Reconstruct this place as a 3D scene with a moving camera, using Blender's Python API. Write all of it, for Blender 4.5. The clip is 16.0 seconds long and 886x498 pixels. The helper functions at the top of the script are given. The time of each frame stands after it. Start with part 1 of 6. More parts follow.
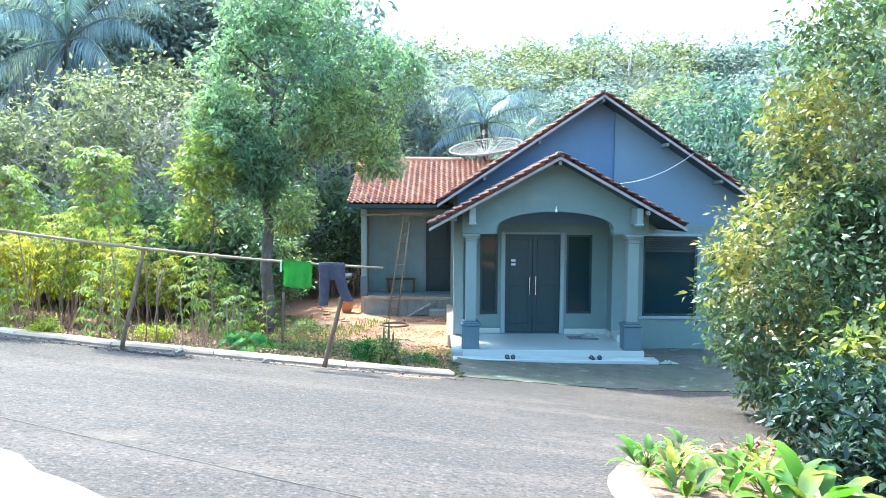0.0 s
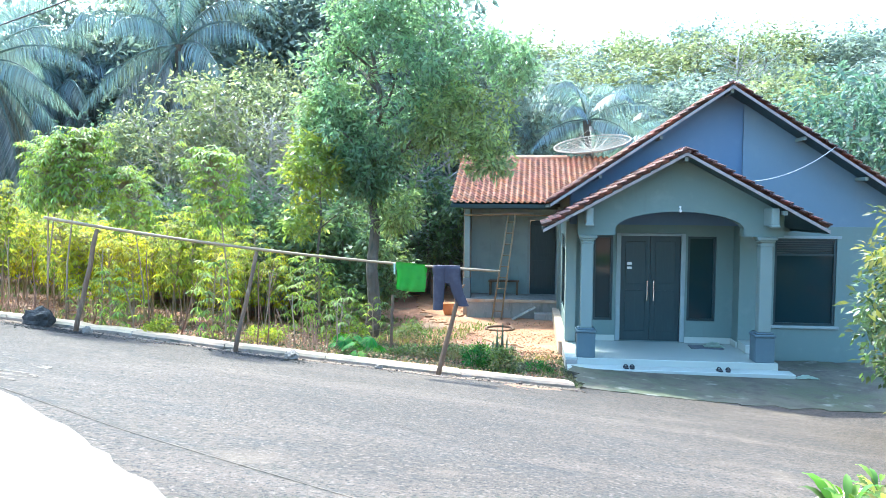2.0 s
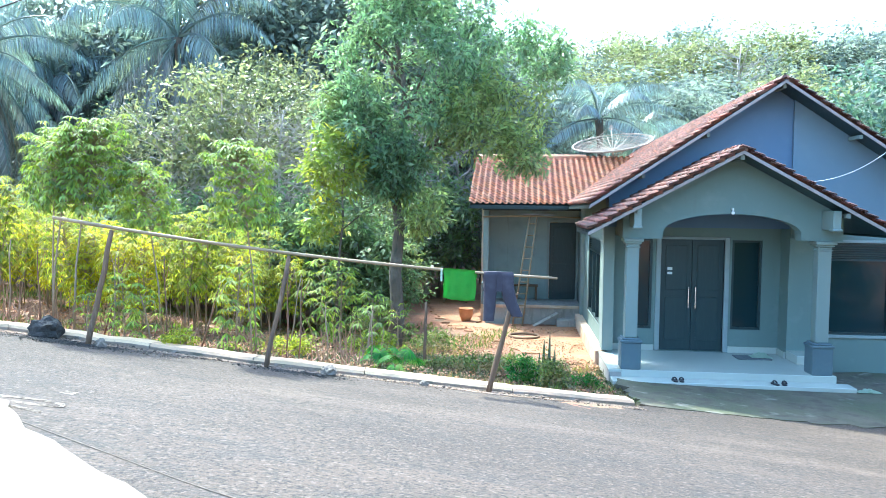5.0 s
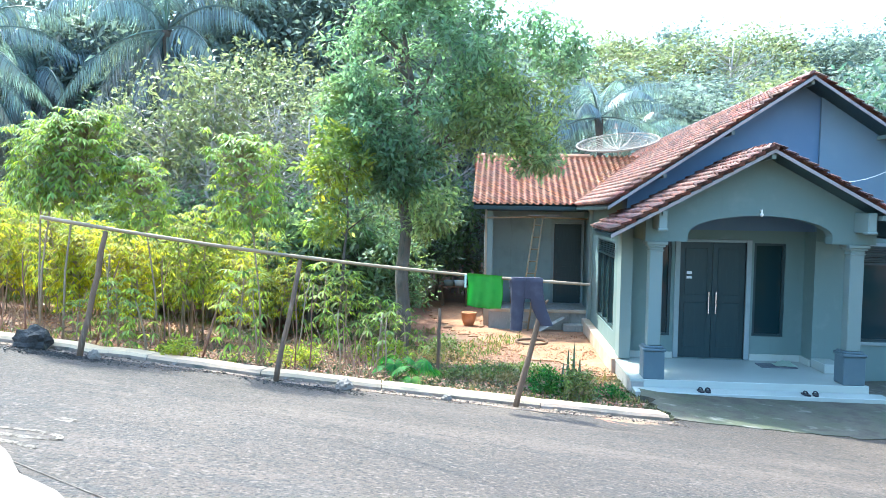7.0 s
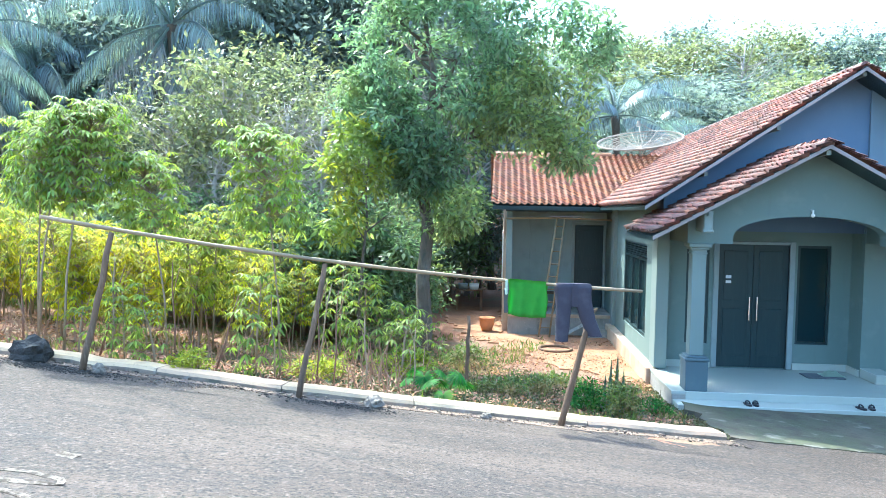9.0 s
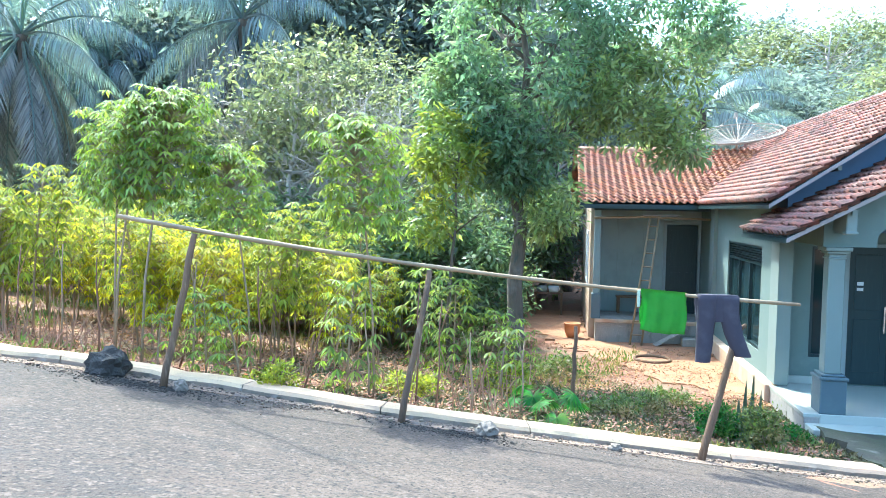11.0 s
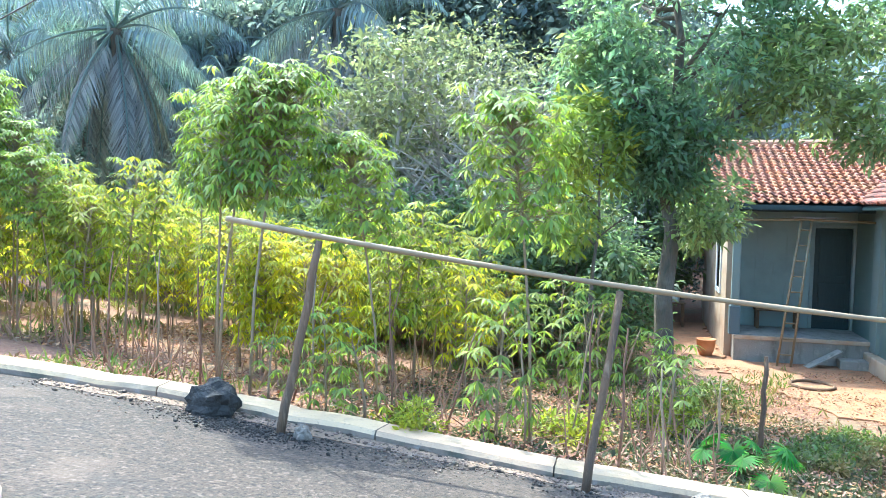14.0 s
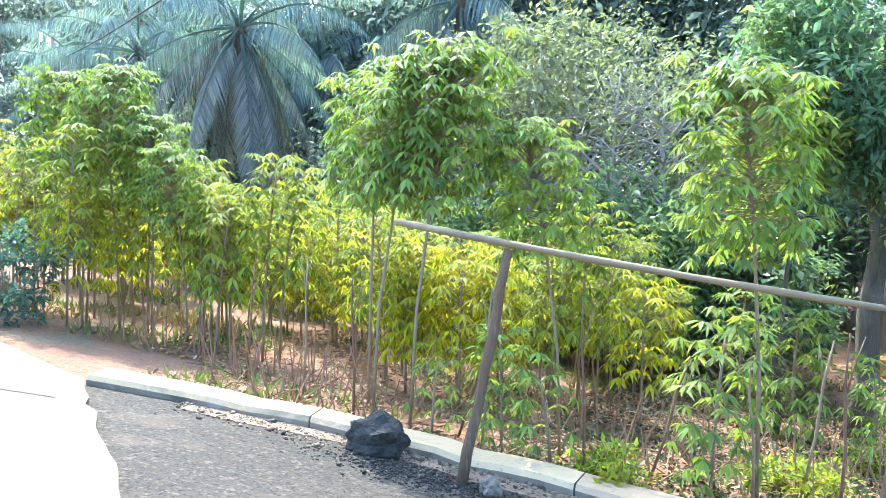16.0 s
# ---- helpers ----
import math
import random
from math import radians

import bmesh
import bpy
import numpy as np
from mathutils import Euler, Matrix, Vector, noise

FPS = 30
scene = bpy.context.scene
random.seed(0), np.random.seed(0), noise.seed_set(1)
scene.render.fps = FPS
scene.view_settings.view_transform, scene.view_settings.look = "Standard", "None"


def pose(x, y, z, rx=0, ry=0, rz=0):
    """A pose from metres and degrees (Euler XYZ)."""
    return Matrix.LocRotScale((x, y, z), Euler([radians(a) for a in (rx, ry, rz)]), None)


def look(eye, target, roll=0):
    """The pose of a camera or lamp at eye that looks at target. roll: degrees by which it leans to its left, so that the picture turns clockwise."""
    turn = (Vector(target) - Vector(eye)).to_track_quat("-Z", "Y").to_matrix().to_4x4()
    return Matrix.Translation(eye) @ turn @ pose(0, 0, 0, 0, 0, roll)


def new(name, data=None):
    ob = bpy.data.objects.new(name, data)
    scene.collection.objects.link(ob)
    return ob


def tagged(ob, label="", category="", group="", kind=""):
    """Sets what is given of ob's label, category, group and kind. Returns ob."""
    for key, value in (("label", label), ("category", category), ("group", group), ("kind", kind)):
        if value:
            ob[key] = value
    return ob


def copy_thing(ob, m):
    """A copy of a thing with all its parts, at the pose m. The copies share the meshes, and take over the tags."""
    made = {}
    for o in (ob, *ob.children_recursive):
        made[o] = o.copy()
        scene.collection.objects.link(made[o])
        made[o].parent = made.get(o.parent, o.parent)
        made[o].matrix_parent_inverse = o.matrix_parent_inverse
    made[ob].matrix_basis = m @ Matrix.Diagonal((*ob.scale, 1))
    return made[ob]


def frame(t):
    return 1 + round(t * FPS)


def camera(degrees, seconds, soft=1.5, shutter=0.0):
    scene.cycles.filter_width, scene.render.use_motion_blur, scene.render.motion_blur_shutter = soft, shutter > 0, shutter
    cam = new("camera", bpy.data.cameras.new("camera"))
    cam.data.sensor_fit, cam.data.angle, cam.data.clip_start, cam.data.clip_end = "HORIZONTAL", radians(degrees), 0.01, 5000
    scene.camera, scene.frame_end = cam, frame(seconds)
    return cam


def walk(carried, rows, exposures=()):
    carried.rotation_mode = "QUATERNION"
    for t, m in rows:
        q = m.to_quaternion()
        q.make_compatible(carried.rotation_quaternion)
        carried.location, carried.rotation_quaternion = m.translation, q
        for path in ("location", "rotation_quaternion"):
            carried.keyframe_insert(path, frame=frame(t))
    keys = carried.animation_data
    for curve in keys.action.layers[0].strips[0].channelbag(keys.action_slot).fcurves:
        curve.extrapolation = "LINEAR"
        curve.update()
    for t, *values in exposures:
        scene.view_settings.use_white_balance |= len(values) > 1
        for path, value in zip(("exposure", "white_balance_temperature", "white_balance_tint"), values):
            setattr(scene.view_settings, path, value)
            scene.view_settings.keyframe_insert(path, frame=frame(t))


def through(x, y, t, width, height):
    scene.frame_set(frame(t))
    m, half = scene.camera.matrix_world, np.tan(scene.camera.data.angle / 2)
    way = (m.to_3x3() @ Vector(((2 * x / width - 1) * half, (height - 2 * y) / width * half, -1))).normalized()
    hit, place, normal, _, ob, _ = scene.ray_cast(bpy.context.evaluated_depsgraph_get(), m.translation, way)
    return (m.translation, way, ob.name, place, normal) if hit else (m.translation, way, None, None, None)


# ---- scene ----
cam = camera(61.1, 16.0, soft=0.6)
METRES, EYE, TILT, LEAN, TURN = 8.7, 1.6, 0.0, 0.0, 0.0
ROWS = [
    (0.0, 0.0, 0.0, 0.0, 0.02, -3.13, -0.46),
    (0.5, -0.0126, 0.0254, 0.0015, 3.27, -3.27, -0.37),
    (1.0, -0.0199, 0.0399, 0.0014, 6.2, -3.31, -0.33),
    (1.5, -0.0401, 0.0581, 0.0019, 6.61, -3.26, -0.34),
    (2.0, -0.056, 0.0739, -0.0006, 6.8, -3.19, -0.45),
    (2.5, -0.0727, 0.1008, 0.003, 6.77, -3.28, -0.45),
    (3.0, -0.0925, 0.1141, 0.0027, 7.19, -3.17, -0.53),
    (3.5, -0.1134, 0.1264, 0.0017, 7.47, -3.17, -0.62),
    (6.0, -0.2074, 0.222, -0.0044, 4.59, -3.04, -0.89),
    (6.5, -0.2222, 0.2441, -0.0046, 4.55, -3.03, -0.93),
    (7.0, -0.2435, 0.262, -0.0035, 4.4, -3.04, -0.93),
    (7.5, -0.254, 0.2821, -0.0051, 4.4, -2.99, -0.95),
    (8.0, -0.2623, 0.3078, -0.0059, 4.28, -2.97, -0.97),
    (8.5, -0.2827, 0.3361, -0.0058, 4.17, -2.97, -0.95),
    (9.0, -0.3019, 0.3564, -0.0074, 4.44, -2.93, -0.99),
    (9.5, -0.3179, 0.3896, -0.0084, 6.56, -3.03, -1.0),
    (12.0, -0.4357, 0.5243, -0.0072, 9.47, -3.13, -1.05),
    (12.5, -0.4568, 0.5559, -0.0072, 10.82, -3.14, -1.07),
    (13.0, -0.4786, 0.5862, -0.0077, 13.36, -3.19, -1.03),
    (13.5, -0.5002, 0.611, -0.0077, 14.11, -3.22, -1.09),
    (14.0, -0.5219, 0.6469, -0.0077, 14.42, -3.3, -1.17),
    (14.5, -0.5489, 0.6755, -0.01, 15.66, -3.25, -1.15),
    (15.0, -0.5773, 0.6965, -0.0089, 17.21, -3.33, -1.23),
    (15.5, -0.6044, 0.7246, -0.0077, 18.65, -3.35, -1.14),
    (16.0, -0.6405, 0.7489, -0.009, 22.09, -3.46, -1.15),
]
walk(cam, [(t, pose(0, 0, EYE, TILT, LEAN, TURN) @ pose(METRES * x, METRES * y, METRES * z, 90 + pitch, roll, yaw)) for t, x, y, z, yaw, pitch, roll in ROWS],
     exposures=[(0.0, 2.78, 4930, -4.0), (16.0, 2.62, 4980, -3.0)])

# ---- world, sun, exposure ----
SUN_AZ, SUN_EL = radians(39), radians(56)     # azimuth: west of the view axis
SUN_DIR = Vector((-math.sin(SUN_AZ) * math.cos(SUN_EL), math.cos(SUN_AZ) * math.cos(SUN_EL), math.sin(SUN_EL)))
world = bpy.data.worlds.new("sky")
scene.world = world
world.use_nodes = True
wn = world.node_tree.nodes
sky = wn.new("ShaderNodeTexSky")
sky.sky_type = 'NISHITA'
sky.sun_disc = False
sky.sun_elevation = SUN_EL
sky.sun_rotation = -SUN_AZ
sky.dust_density = 3.5
sky.air_density = 1.2
world.node_tree.links.new(sky.outputs[0], wn["Background"].inputs[0])
wn["Background"].inputs[1].default_value = 0.15
sun = new("sun", bpy.data.lights.new("sun", 'SUN'))
sun.data.energy, sun.data.angle, sun.data.color = 2.2, radians(0.5), (1.0, 0.86, 0.66)
sun.matrix_world = look(SUN_DIR * 60, (0, 0, 0))

# ---- materials ----


class Mat:
    """A node material: principled, with chains of colour variation."""

    def __init__(self, name, rough=0.8, metal=0.0, spec=0.4):
        self.m = bpy.data.materials.new(name)
        self.m.use_nodes = True
        self.t = self.m.node_tree
        self.b = self.t.nodes["Principled BSDF"]
        self.b.inputs["Roughness"].default_value = rough
        self.b.inputs["Metallic"].default_value = metal
        self.b.inputs["Specular IOR Level"].default_value = spec
        self.col = None

    def node(self, kind, **k):
        n = self.t.nodes.new(kind)
        for key, v in k.items():
            n.inputs[key.replace("_", " ")].default_value = v
        return n

    def link(self, a, b):
        self.t.links.new(a, b)

    def coords(self, stretch=(1, 1, 1)):
        g = self.t.nodes.new("ShaderNodeTexCoord")
        mp = self.t.nodes.new("ShaderNodeMapping")
        mp.inputs["Scale"].default_value = stretch
        self.link(g.outputs["Object"], mp.inputs["Vector"])
        return mp.outputs[0]

    def noise(self, scale, detail=4, lo=0.35, hi=0.65, stretch=(1, 1, 1), rough=0.55):
        n = self.node("ShaderNodeTexNoise", Scale=scale, Detail=detail, Roughness=rough)
        self.link(self.coords(stretch), n.inputs["Vector"])
        r = self.t.nodes.new("ShaderNodeMapRange")
        r.inputs["From Min"].default_value, r.inputs["From Max"].default_value = lo, hi
        self.link(n.outputs["Fac"], r.inputs["Value"])
        return r.outputs[0]

    def base(self, c):
        n = self.t.nodes.new("ShaderNodeRGB")
        n.outputs[0].default_value = (*c, 1)
        self.col = n.outputs[0]
        return self

    def over(self, c, fac, amount=1.0):
        mx = self.t.nodes.new("ShaderNodeMix")
        mx.data_type = 'RGBA'
        mu = self.t.nodes.new("ShaderNodeMath")
        mu.operation = 'MULTIPLY'
        mu.use_clamp = True
        self.link(fac, mu.inputs[0])
        mu.inputs[1].default_value = amount
        self.link(mu.outputs[0], mx.inputs["Factor"])
        self.link(self.col, mx.inputs["A"])
        mx.inputs["B"].default_value = (*c, 1)
        self.col = mx.outputs["Result"]
        return self

    def vary(self, island=True, hue=0.03, value=0.5, sat=0.0):
        """Random hue and value from piece to piece."""
        if island:
            r = self.t.nodes.new("ShaderNodeNewGeometry").outputs["Random Per Island"]
        else:
            r = self.t.nodes.new("ShaderNodeObjectInfo").outputs["Random"]
        hs = self.t.nodes.new("ShaderNodeHueSaturation")
        for key, mid, amp, mult in (("Hue", 0.5, hue, 1.0), ("Value", 1.0, value, 7.31), ("Saturation", 1.0, sat, 3.7)):
            a = self.t.nodes.new("ShaderNodeMath")
            a.operation = 'MULTIPLY'
            a.inputs[1].default_value = mult
            self.link(r, a.inputs[0])
            f = self.t.nodes.new("ShaderNodeMath")
            f.operation = 'FRACT'
            self.link(a.outputs[0], f.inputs[0])
            mr = self.t.nodes.new("ShaderNodeMapRange")
            mr.inputs["To Min"].default_value, mr.inputs["To Max"].default_value = mid - amp, mid + amp
            self.link(f.outputs[0], mr.inputs["Value"])
            self.link(mr.outputs[0], hs.inputs[key])
        self.link(self.col, hs.inputs["Color"])
        self.col = hs.outputs[0]
        return self

    def bump(self, fac, strength=0.4, dist=0.01):
        b = self.node("ShaderNodeBump", Strength=strength, Distance=dist)
        self.link(fac, b.inputs["Height"])
        if self.b.inputs["Normal"].is_linked:
            self.link(self.b.inputs["Normal"].links[0].from_socket, b.inputs["Normal"])
        self.link(b.outputs[0], self.b.inputs["Normal"])
        return self

    def done(self):
        self.link(self.col, self.b.inputs["Base Color"])
        return self.m

    def leafy(self, through=0.4, tint=(1.15, 1.28, 0.8)):
        """Adds light that comes through the blade."""
        out = self.t.nodes["Material Output"]
        tr = self.t.nodes.new("ShaderNodeBsdfTranslucent")
        mul = self.t.nodes.new("ShaderNodeMix")
        mul.data_type, mul.blend_type = 'RGBA', 'MULTIPLY'
        mul.inputs["Factor"].default_value = 1
        self.link(self.col, mul.inputs["A"])
        mul.inputs["B"].default_value = (*tint, 1)
        self.link(mul.outputs["Result"], tr.inputs["Color"])
        mix = self.t.nodes.new("ShaderNodeMixShader")
        mix.inputs[0].default_value = through
        self.link(self.b.outputs[0], mix.inputs[1])
        self.link(tr.outputs[0], mix.inputs[2])
        self.link(mix.outputs[0], out.inputs[0])
        return self.done()


def M(name, c, rough=0.8, metal=0.0, spots=(), bumps=(), spec=0.4, vary=None):
    """spots: (colour, scale, lo, hi, amount[, stretch]); bumps: (scale, strength, distance[, stretch])."""
    m = Mat(name, rough, metal, spec).base(c)
    if vary:
        m.vary(**vary)
    for s in spots:
        m.over(s[0], m.noise(s[1], 5, s[2], s[3], s[5] if len(s) > 5 else (1, 1, 1)), s[4])
    for s in bumps:
        m.bump(m.noise(s[0], 4, 0.2, 0.8, s[3] if len(s) > 3 else (1, 1, 1)), s[1], s[2])
    return m.done()


def leaf_mat(name, c, spots=(), through=0.4, value=0.45, hue=0.03, rough=0.45, island=True, tint=(1.15, 1.28, 0.8), spec=0.4):
    m = Mat(name, rough, 0, spec).base(c).vary(island, hue, value, 0.15)
    for s in spots:
        m.over(s[0], m.noise(s[1], 3, s[2], s[3]), s[4])
    return m.leafy(through, tint)


ASPHALT = M("asphalt", (0.058, 0.042, 0.031), 0.88, spots=[((0.094, 0.068, 0.049), 0.4, 0.42, 0.7, 0.8), ((0.05, 0.042, 0.037), 1.3, 0.52, 0.72, 0.5), ((0.125, 0.09, 0.065), 0.9, 0.52, 0.7, 0.7, (0.35, 1.6, 1)), ((0.045, 0.038, 0.034), 2.6, 0.54, 0.7, 0.6, (0.3, 2.2, 1)),
                                                          ((0.04, 0.034, 0.03), 9, 0.56, 0.7, 0.5), ((0.155, 0.118, 0.088), 24, 0.54, 0.65, 0.7), ((0.028, 0.024, 0.021), 15, 0.53, 0.64, 0.55), ((0.012, 0.01, 0.009), 38, 0.53, 0.63, 0.8), ((0.18, 0.13, 0.09), 0.7, 0.6, 0.74, 0.55)], bumps=[(46, 0.9, 0.014), (7, 0.4, 0.025)])
CONCRETE = M("pale_concrete", (0.185, 0.143, 0.106), 0.85, spots=[((0.13, 0.1, 0.073), 1.4, 0.5, 0.7, 0.7), ((0.23, 0.182, 0.138), 6, 0.5, 0.7, 0.5), ((0.1, 0.078, 0.06), 28, 0.58, 0.68, 0.5)], bumps=[(45, 0.3, 0.006)])
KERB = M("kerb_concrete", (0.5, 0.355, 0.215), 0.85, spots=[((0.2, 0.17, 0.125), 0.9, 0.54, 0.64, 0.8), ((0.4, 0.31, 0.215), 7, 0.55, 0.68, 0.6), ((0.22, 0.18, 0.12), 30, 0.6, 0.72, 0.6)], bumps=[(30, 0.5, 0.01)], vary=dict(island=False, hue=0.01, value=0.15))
SOIL = M("garden_soil", (0.22, 0.115, 0.07), 0.95, spots=[((0.28, 0.13, 0.072), 0.35, 0.45, 0.6, 0.85), ((0.17, 0.135, 0.08), 1.1, 0.5, 0.66, 0.8), ((0.13, 0.15, 0.06), 0.8, 0.58, 0.72, 0.45), ((0.32, 0.21, 0.12), 14, 0.55, 0.7, 0.6), ((0.08, 0.06, 0.04), 22, 0.56, 0.7, 0.7)], bumps=[(16, 0.8, 0.03), (3, 0.5, 0.06)])
DIRT = M("orange_dirt", (0.31, 0.155, 0.08), 0.95, spots=[((0.38, 0.21, 0.11), 2.0, 0.45, 0.65, 0.7), ((0.22, 0.14, 0.085), 5, 0.52, 0.66, 0.7), ((0.14, 0.10, 0.06), 24, 0.56, 0.68, 0.8)], bumps=[(18, 0.6, 0.02)])
YARD = M("mossy_concrete", (0.105, 0.092, 0.064), 0.92, spots=[((0.062, 0.072, 0.036), 0.9, 0.42, 0.6, 0.8), ((0.06, 0.05, 0.04), 3.5, 0.5, 0.64, 0.7), ((0.28, 0.26, 0.22), 2.4, 0.6, 0.72, 0.7), ((0.07, 0.07, 0.05), 8, 0.56, 0.7, 0.6)], bumps=[(25, 0.4, 0.01)])
GRAVEL = M("rubble", (0.15, 0.11, 0.08), 0.95, vary=dict(island=True, hue=0.02, value=0.65), bumps=[(60, 0.4, 0.005)])
BLACKROCK = M("tarry_rock", (0.045, 0.039, 0.033), 0.85, spots=[((0.13, 0.115, 0.1), 9, 0.56, 0.7, 0.6)], bumps=[(14, 0.9, 0.04), (50, 0.5, 0.01)])
STONE = M("grey_stone", (0.2, 0.165, 0.13), 0.9, spots=[((0.3, 0.25, 0.2), 12, 0.55, 0.7, 0.6)], bumps=[(25, 0.7, 0.02)])
WALL = M("grey_green_render", (0.15, 0.2, 0.185), 0.75, spots=[((0.16, 0.205, 0.188), 0.8, 0.5, 0.75, 0.6), ((0.25, 0.285, 0.26), 3.0, 0.55, 0.75, 0.35), ((0.12, 0.14, 0.13), 2.5, 0.6, 0.8, 0.35, (3, 3, 0.4))], bumps=[(70, 0.12, 0.004), (4, 0.1, 0.01)])
# One gable render in two tones: shade, flare and haze put into the colours.
GABLE = M("hazed_shaded_render", (0.12, 0.178, 0.265), 0.75, spots=[((0.1, 0.16, 0.26), 0.9, 0.5, 0.75, 0.6), ((0.16, 0.225, 0.31), 3.0, 0.55, 0.75, 0.3)], bumps=[(70, 0.12, 0.004)])
GABLE_PALE = M("hazed_forward_render", (0.15, 0.21, 0.265), 0.75, spots=[((0.13, 0.185, 0.235), 0.9, 0.5, 0.75, 0.6), ((0.19, 0.25, 0.29), 3.0, 0.55, 0.75, 0.3)], bumps=[(70, 0.12, 0.004)])
COLUMN = M("column_paint", (0.2, 0.24, 0.22), 0.7, spots=[((0.17, 0.21, 0.195), 2.0, 0.5, 0.75, 0.5)], bumps=[(60, 0.1, 0.004)])
PEDESTAL = M("pedestal_paint", (0.10, 0.135, 0.15), 0.7, spots=[((0.14, 0.175, 0.18), 4.0, 0.5, 0.75, 0.5)], bumps=[(60, 0.1, 0.004)])
PLINTH = M("pale_plinth", (0.44, 0.345, 0.25), 0.85, spots=[((0.36, 0.22, 0.13), 1.5, 0.46, 0.66, 0.8), ((0.22, 0.17, 0.13), 5, 0.58, 0.72, 0.6, (1, 1, 0.4))], bumps=[(40, 0.3, 0.006)])
ROUGHWALL = M("bare_cement", (0.3, 0.28, 0.25), 0.9, spots=[((0.17, 0.16, 0.14), 3, 0.5, 0.7, 0.8, (2, 2, 0.5)), ((0.42, 0.38, 0.32), 8, 0.56, 0.7, 0.6)], bumps=[(30, 0.6, 0.01)])
FLOORTILE = M("white_floor_tile", (0.42, 0.44, 0.385), 0.25, spots=[((0.4, 0.405, 0.36), 3, 0.5, 0.75, 0.5)], bumps=[(5, 0.03, 0.005)], vary=dict(island=False, hue=0.005, value=0.04))
WHITE = M("white_paint", (0.72, 0.74, 0.74), 0.55, spots=[((0.55, 0.54, 0.5), 4, 0.55, 0.75, 0.6)], bumps=[(50, 0.1, 0.003)])
FASCIA = M("weathered_white_board", (0.29, 0.25, 0.235), 0.7, spots=[((0.18, 0.15, 0.14), 3, 0.5, 0.68, 0.7)], bumps=[(40, 0.2, 0.004, (0.2, 1, 1))])
TILE = M("aged_terracotta", (0.205, 0.09, 0.066), 0.8, vary=dict(island=True, hue=0.014, value=0.5, sat=0.2), spots=[((0.09, 0.06, 0.055), 0.7, 0.5, 0.7, 0.75), ((0.36, 0.21, 0.17), 3.0, 0.55, 0.75, 0.4), ((0.04, 0.03, 0.03), 9, 0.54, 0.68, 0.7)], bumps=[(50, 0.3, 0.006)])
TILEOBJ = M("aged_terracotta_piece", (0.18, 0.085, 0.066), 0.9, vary=dict(island=False, hue=0.014, value=0.5, sat=0.2), spots=[((0.05, 0.04, 0.04), 2.2, 0.48, 0.62, 0.8), ((0.34, 0.2, 0.16), 9.0, 0.55, 0.75, 0.4), ((0.03, 0.027, 0.027), 14.0, 0.5, 0.62, 0.7)], bumps=[(50, 0.3, 0.006)])
TILENEW = M("orange_terracotta", (0.48, 0.21, 0.115), 0.75, vary=dict(island=True, hue=0.012, value=0.25, sat=0.1), spots=[((0.6, 0.36, 0.23), 2.5, 0.5, 0.7, 0.6), ((0.16, 0.08, 0.06), 10, 0.58, 0.7, 0.6)], bumps=[(50, 0.3, 0.006)])
RIDGE = M("ridge_cement_tile", (0.17, 0.10, 0.085), 0.85, spots=[((0.30, 0.2, 0.17), 5, 0.5, 0.7, 0.7), ((0.07, 0.06, 0.06), 8, 0.56, 0.7, 0.7)], bumps=[(30, 0.5, 0.01)])
DARKWOOD = M("dark_stained_wood", (0.018, 0.036, 0.040), 0.4, spots=[((0.028, 0.048, 0.052), 5, 0.5, 0.7, 0.6, (6, 6, 0.6))], bumps=[(40, 0.2, 0.003, (6, 6, 0.4))])
FRAMEWOOD = M("painted_frame", (0.25, 0.29, 0.285), 0.6, spots=[((0.2, 0.23, 0.23), 6, 0.5, 0.7, 0.5)])
# Dimness of the unlit rooms and porch ceiling is put into this dark colour.
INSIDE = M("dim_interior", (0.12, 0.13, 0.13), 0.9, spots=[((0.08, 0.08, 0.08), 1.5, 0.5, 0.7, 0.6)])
CHROME = M("brushed_steel", (0.75, 0.76, 0.77), 0.22, 1.0)
DISH = M("mesh_dish_grey", (0.34, 0.29, 0.22), 0.6, 0.0, spots=[((0.15, 0.13, 0.1), 5, 0.5, 0.7, 0.6)])
BAMBOO = M("weathered_bamboo", (0.25, 0.175, 0.095), 0.6, spots=[((0.17, 0.13, 0.08), 3, 0.5, 0.7, 0.7, (0.5, 4, 4)), ((0.36, 0.28, 0.18), 7, 0.55, 0.7, 0.5)], bumps=[(30, 0.3, 0.004, (0.3, 3, 3))])
POSTWOOD = M("weathered_post_wood", (0.15, 0.092, 0.052), 0.9, spots=[((0.085, 0.062, 0.046), 3, 0.5, 0.68, 0.8, (3, 3, 0.5)), ((0.3, 0.21, 0.13), 9, 0.57, 0.7, 0.5, (3, 3, 0.5))], bumps=[(25, 0.7, 0.012, (4, 4, 0.4))])
BARK = M("grey_bark", (0.115, 0.09, 0.066), 0.95, spots=[((0.2, 0.17, 0.135), 3, 0.5, 0.68, 0.7), ((0.06, 0.065, 0.05), 9, 0.54, 0.7, 0.8, (2, 2, 0.5))], bumps=[(18, 0.9, 0.03, (2, 2, 0.4))])
PALEBARK = M("pale_dry_twigs", (0.36, 0.32, 0.28), 0.9, spots=[((0.22, 0.19, 0.16), 4, 0.5, 0.7, 0.7)])
STEM = M("cassava_stem", (0.26, 0.19, 0.12), 0.85, spots=[((0.16, 0.14, 0.07), 5, 0.5, 0.7, 0.8), ((0.38, 0.29, 0.2), 18, 0.55, 0.7, 0.5)], bumps=[(60, 0.4, 0.004)])
